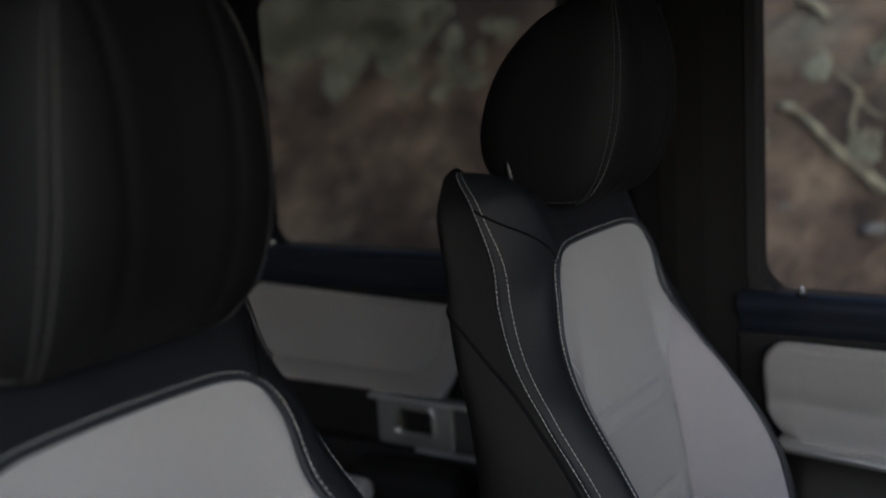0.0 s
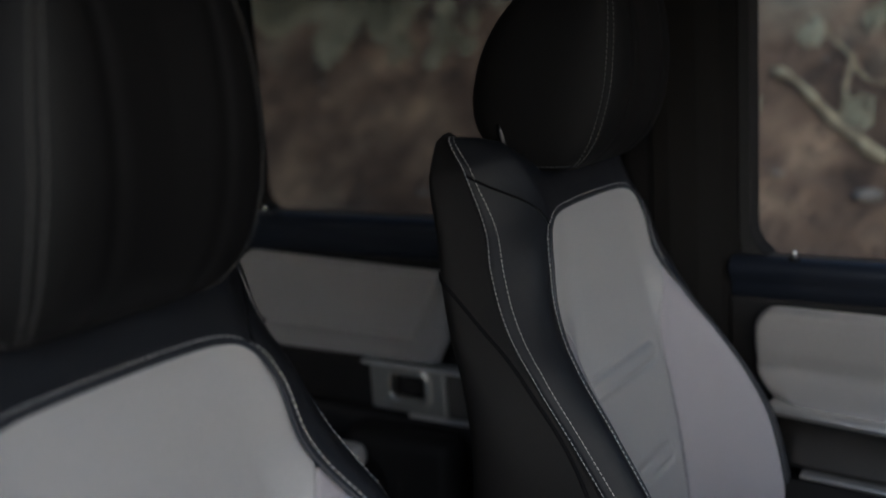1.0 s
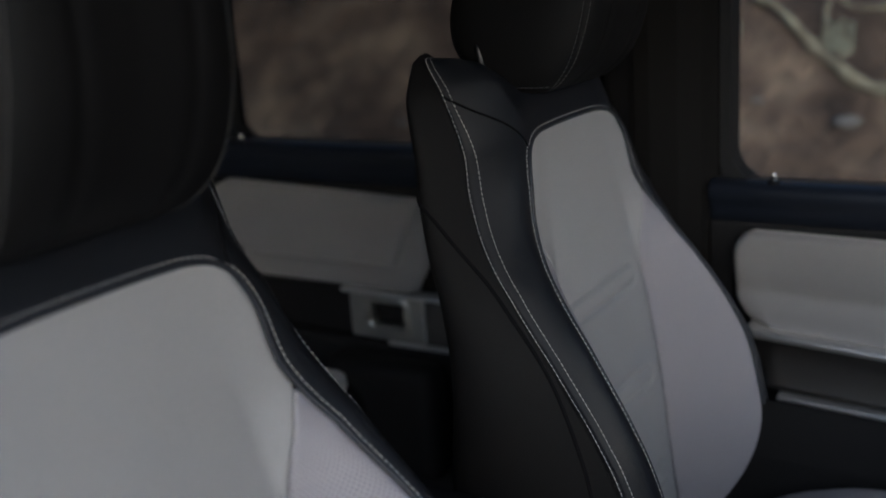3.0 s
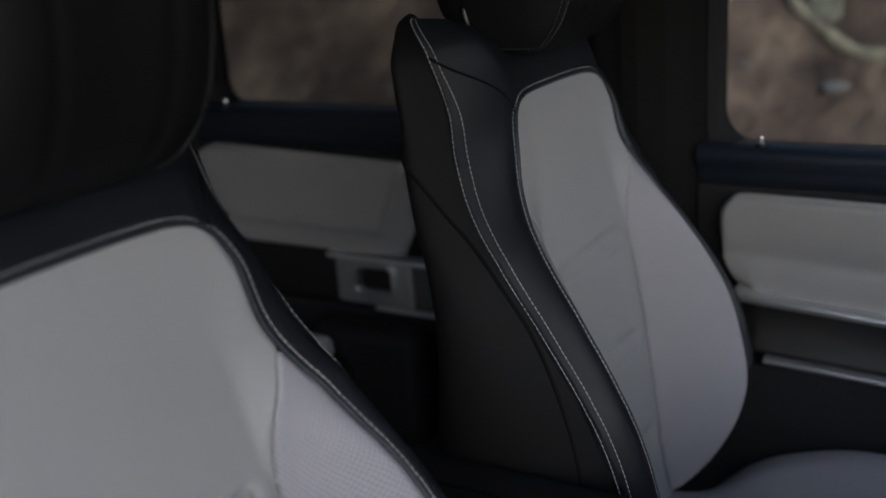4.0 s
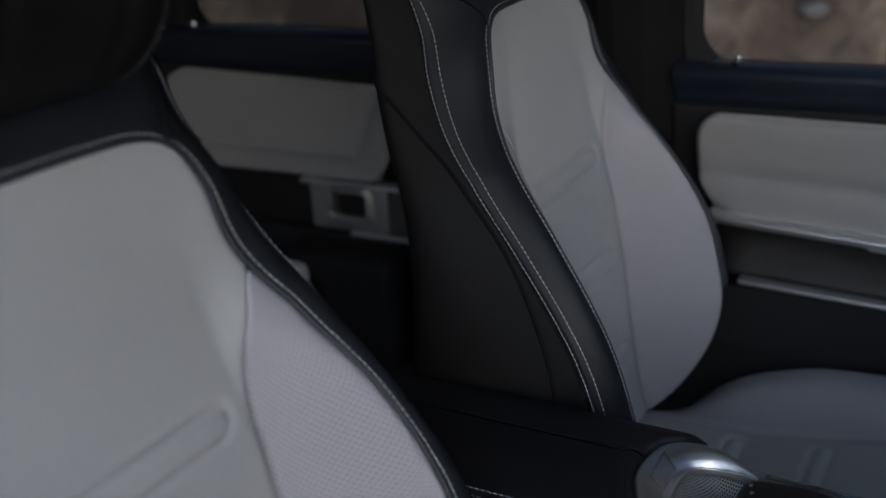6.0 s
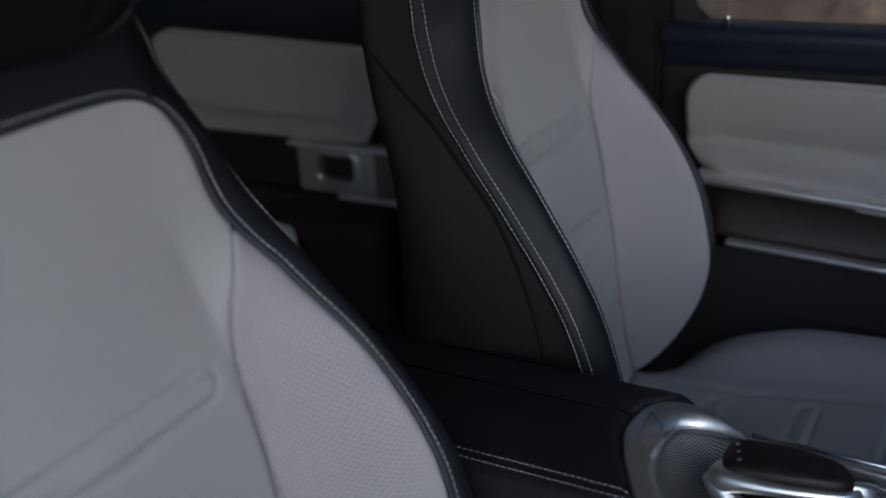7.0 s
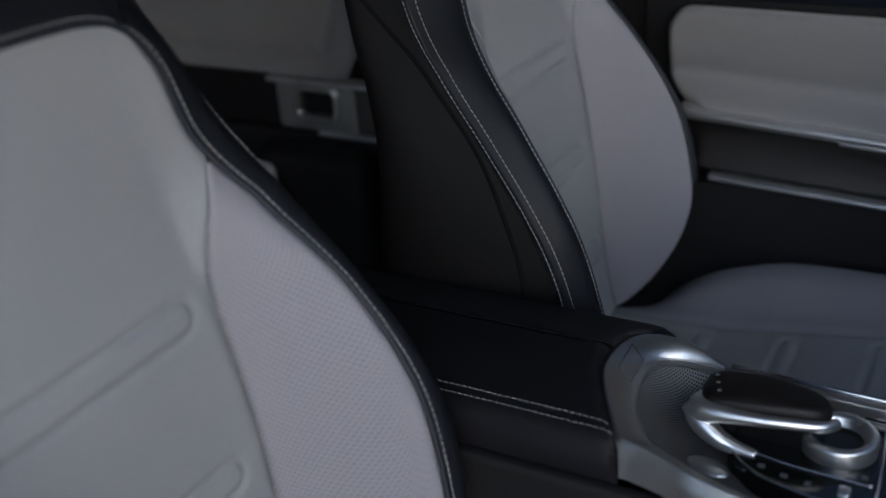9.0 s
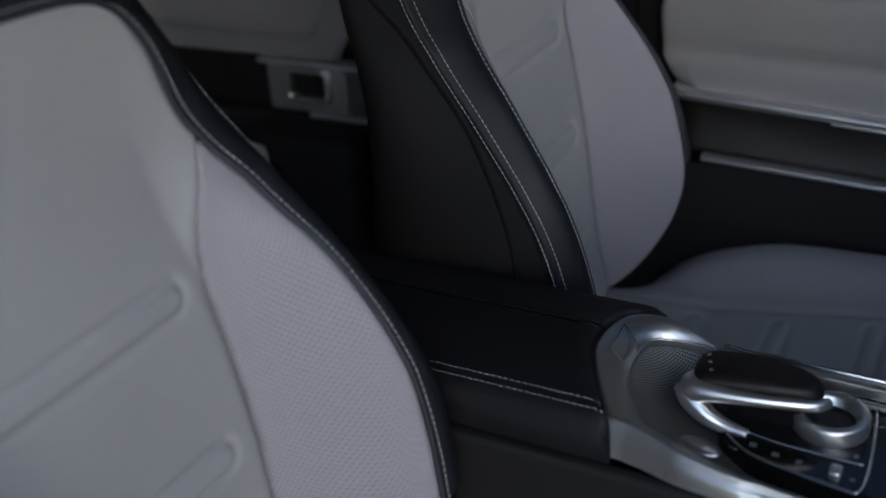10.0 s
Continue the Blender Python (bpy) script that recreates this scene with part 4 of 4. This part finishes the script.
    near_edge = [(0.346, 0.024, 0.976), (0.336, 0.008, 0.975), (0.339, -0.009, 0.978), (0.356, -0.0165, 0.982), (0.390, -0.0165, 0.984), (0.420, -0.011, 0.984), (0.441, -0.003, 0.982), (0.449, 0.010, 0.979)]
    dense = [catmull(near_edge, t) for t in steps(0, 7, 70)]
    rad = [0.0052 + 0.0072 * math.exp(-(((t - 1.9) / 1.3) ** 2)) for t in steps(0, 7, 70)]
    part("palm_rest_rail", tube([Vector(p.tolist()) - o for p in dense], rad, 14), SILVER, palm, "satin silver palm rest rail")
    leg = [(0.332, 0.0, 0.972), (0.338, -0.010, 0.966), (0.352, -0.017, 0.958), (0.368, -0.020, 0.953), (0.39, -0.023, 0.951)]
    dense = [catmull(leg, t) for t in steps(0, 4, 40)]
    part("palm_rest_leg", tube([Vector(p.tolist()) - o for p in dense], [0.0145 - 0.0100 * k / 40 for k in range(41)], 14), SILVER, palm, "satin silver palm rest leg")
    spoon = bmesh.new()
    bmesh.ops.create_uvsphere(spoon, u_segments=32, v_segments=16, radius=1.0)
    for v in spoon.verts:
        v.co = Vector((0.352 + 0.020 * v.co.x - o.x, -0.034 + 0.0115 * v.co.y - 0.004 * v.co.x - o.y, 0.935 + 0.0045 * v.co.z - o.z))
    part("thumb_rest", spoon, SILVER, c, "small oval silver thumb rest")
    for k in range(3):
        dot = box((0.342 + 0.004 * k - o.x, 0.018 - 0.012 * k - o.y, 0.9945 - o.z), (0.345 + 0.004 * k - o.x, 0.021 - 0.012 * k - o.y, 0.9985 - o.z))
        part("symbol", dot, MARK, c, "", False)
    return c


console()


# ---- rear seat and belt ----
def rear_seat():
    r = holder("rear_seat", (-0.9, 0.0, 0.5), "dark rear bench seat with a light grey insert", "car seat")
    o = Vector(r.location)
    part("cushion", box((-1.22 - o.x, -0.66, 0.60 - o.z), (-0.56 - o.x, 0.66, 0.84 - o.z), 0.06, 5), TRIM_BLACK, r, "black leather bench cushion")
    part("cushion_insert", box((-1.15 - o.x, 0.40, 0.80 - o.z), (-0.590 - o.x, 0.60, 0.866 - o.z), 0.02, 4), GREY, r, "light grey leather insert")
    part("side_bolster", box((-0.66 - o.x, 0.60, 0.66 - o.z), (-0.42 - o.x, 0.672, 0.885 - o.z), 0.03, 5), TRIM_BLACK, r)
    part("bench_base", box((-1.22 - o.x, -0.62, 0.50 - o.z), (-0.6 - o.x, 0.62, 0.62 - o.z), 0.02), TRIM_BLACK, r)
    part("bench_back", box((-1.298 - o.x, -0.66, 0.80 - o.z), (-1.18 - o.x, 0.66, 1.22 - o.z), 0.04, 4), BLACK, r)
    return r


rear_seat()


def seat_belt():
    b = holder("seat_belt", (-0.09, 0.69, 0.5), "black webbing seat belt hanging on the door pillar", "seat belt")
    o = Vector(b.location)

    def web(k, q):
        z = 1.62 - 1.1 * k
        y = 0.690 - 0.012 * math.sin(math.pi * k)
        return (-0.115 + 0.046 * q + 0.015 * k - o.x, y - o.y, z - o.z)

    part("webbing", thicken(grid(web, steps(0, 1, 30), steps(0, 1, 4)), 0.0014), SHELL, b)
    part("anchor", box((-0.125 - o.x, 0.672 - o.y, 1.60 - o.z), (-0.06 - o.x, 0.70 - o.y, 1.66 - o.z), 0.008), TRIM_BLACK, b, "black plastic belt guide")
    return b


seat_belt()

# ---- outside ----
def hill_height(x, y):
    """Flat by the car, then an earth bank that steepens."""
    if y < 2.2:
        return 0.0
    d = y - 2.2
    h = 0.85 * d * min(1.0, 0.35 + d / 3) if d < 22 else 18.7 + 0.2 * (d - 22)
    ramp = min(1.0, d / 1.0)
    n1 = noise.noise(Vector((x * 0.6, y * 0.6, 1.3))) * 0.10
    n2 = noise.noise(Vector((x * 2.1, y * 2.1, 4.1))) * 0.07
    n3 = noise.noise(Vector((x * 6.5, y * 6.5, 7.7))) * 0.03
    return h + ramp * (n1 + n2 + n3)


def ground():
    xs = sorted(set([-900, -400, -150, -60, -30, -20, -12] + steps(-8, 3, 220) + steps(3, 12, 18) + [20, 30, 60, 150, 400, 900]))
    ys = sorted(set([-900, -300, -80, -20, -5, 0, 1.5] + steps(2.2, 7, 96) + steps(7, 30, 46) + [60, 200, 900]))
    bm = grid(lambda x, y: (x, y, hill_height(x, y)), xs, ys)
    tagged(part("ground", bm, EARTH), "brown stony earth rising into a bank beside the car", "ground", "", "structure")


ground()


def root(name, plan, radii, label):
    """A bare root lying on the bank along a line of plan points."""
    dense = [catmull(plan, t) for t in steps(0, len(plan) - 1, 10 * (len(plan) - 1))]
    rad = [catmull([(r, 0) for r in radii], t)[0] for t in steps(0, len(plan) - 1, 10 * (len(plan) - 1))]
    x0, y0 = plan[0]
    base = Vector((x0, y0, hill_height(x0, y0)))
    pts, out = [], []
    for k, (p, r) in enumerate(zip(dense, rad)):
        wob = noise.noise_vector(Vector((p[0] * 5, p[1] * 5, 2.0))) * 0.05
        pts.append(Vector((p[0] + wob.x, p[1], hill_height(p[0], p[1]) + r * 0.5 + wob.z)) - base)
        out.append(0.85 * r * (1 + 0.7 * noise.noise(Vector((p[0] * 14, p[1] * 14, 9.0)))))
    ob = part(name, tube(pts, out, 10), BRANCH)
    ob.location = base
    return tagged(ob, label, "root", "roots on the bank")


PALE = "pale lichened bare root lying on the earth bank"
root("root", [(-0.78, 3.92), (-0.70, 3.87), (-0.62, 3.80), (-0.53, 3.74), (-0.44, 3.69), (-0.30, 3.64), (-0.10, 3.60), (0.15, 3.5)], (0.012, 0.026, 0.028, 0.03, 0.03, 0.032, 0.03, 0.02), PALE)
root("root", [(-0.66, 4.08), (-0.60, 4.02), (-0.52, 3.95), (-0.34, 3.86), (-0.1, 3.84), (0.2, 3.8)], (0.008, 0.012, 0.01, 0.01, 0.012, 0.01), PALE)
root("root", [(-0.46, 3.93), (-0.455, 3.88), (-0.47, 3.79), (-0.5, 3.73)], (0.007, 0.01, 0.011, 0.009), PALE)
root("root", [(-0.86, 4.32), (-0.79, 4.27), (-0.71, 4.22), (-0.65, 4.16)], (0.01, 0.028, 0.03, 0.012), PALE)
root("root", [(-3.05, 4.55), (-3.0, 4.3), (-2.9, 4.12), (-2.75, 4.0)], (0.02, 0.022, 0.03, 0.012), PALE)
root("root", [(-3.6, 4.7), (-3.45, 4.4), (-3.38, 4.15), (-3.25, 3.95)], (0.02, 0.028, 0.025, 0.012), PALE)


def stone(x, y, size, seed):
    bm = bmesh.new()
    bmesh.ops.create_icosphere(bm, subdivisions=3, radius=1.0)
    for v in bm.verts:
        n = noise.noise(v.co * 1.3 + Vector((seed, seed * 2, 0))) * 0.35
        v.co = v.co * (1 + n)
        v.co = Vector((v.co.x * size, v.co.y * size * 0.8, v.co.z * size * 0.45))
    ob = part("stone", bm, STONE)
    ob.location = (x, y, hill_height(x, y) + size * 0.15)
    return tagged(ob, "pale grey stone lying on the earth bank", "stone", "stones on the bank")


stone(-0.31, 3.51, 0.055, 1.0)
stone(-2.34, 3.38, 0.035, 2.0)
for k in range(13):
    sx, sy = random.uniform(-4.6, 0.4), random.uniform(3.1, 4.6)
    stone(sx, sy, random.uniform(0.012, 0.045), 3.0 + k)


def tufts(name, spots, blades, length, mat, label):
    """Dry grass and scrub: many bent blades in clumps."""
    bm = bmesh.new()
    for cx, cy, rad in spots:
        for _ in range(blades):
            a, r = random.uniform(0, 2 * math.pi), rad * math.sqrt(random.random())
            x, y = cx + r * math.cos(a), cy + r * 0.8 * math.sin(a)
            z = hill_height(x, y) - 0.01
            ln = length * random.uniform(0.5, 1.3)
            lean = Vector((random.uniform(-0.6, 0.6), random.uniform(-0.9, 0.1), 0))
            wd = random.uniform(0.003, 0.007)
            side = Vector((random.uniform(-1, 1), random.uniform(-0.3, 0.3), 0)).normalized() * wd
            p0 = Vector((x, y, z))
            p1 = p0 + Vector((0, 0, ln * 0.55)) + lean * ln * 0.3
            p2 = p0 + Vector((0, 0, ln * 0.75)) + lean * ln * 0.9
            vs = [bm.verts.new(q) for q in (p0 - side, p0 + side, p1 + side * 0.8, p1 - side * 0.8, p2)]
            bm.faces.new(vs[:4])
            bm.faces.new((vs[3], vs[2], vs[4]))
    tagged(part(name, bm, mat, None, "", False), label, "scrub", "", "stuff")


spots = []
for k in range(70):
    x = random.uniform(-4.9, -2.95)
    low = 4.02 - 0.1 * (x + 3.3) if x < -3.3 else 3.98 + 0.25 * (x + 3.3)
    spots.append((x, low + 0.02 + abs(random.gauss(0, 0.35)), random.uniform(0.06, 0.16)))
tufts("dry_grass", spots, 260, 0.15, LEAF, "grey-green dry grass and scrub on the earth bank")
spots = [(random.uniform(-1.2, 0.3), random.uniform(3.75, 4.5), random.uniform(0.03, 0.08)) for _ in range(12)]
spots += [(random.uniform(-2.9, -2.2), random.uniform(3.9, 4.6), random.uniform(0.03, 0.08)) for _ in range(12)]
tufts("dry_grass", spots, 60, 0.09, LEAF, "sparse grey-green dry grass on the earth bank")
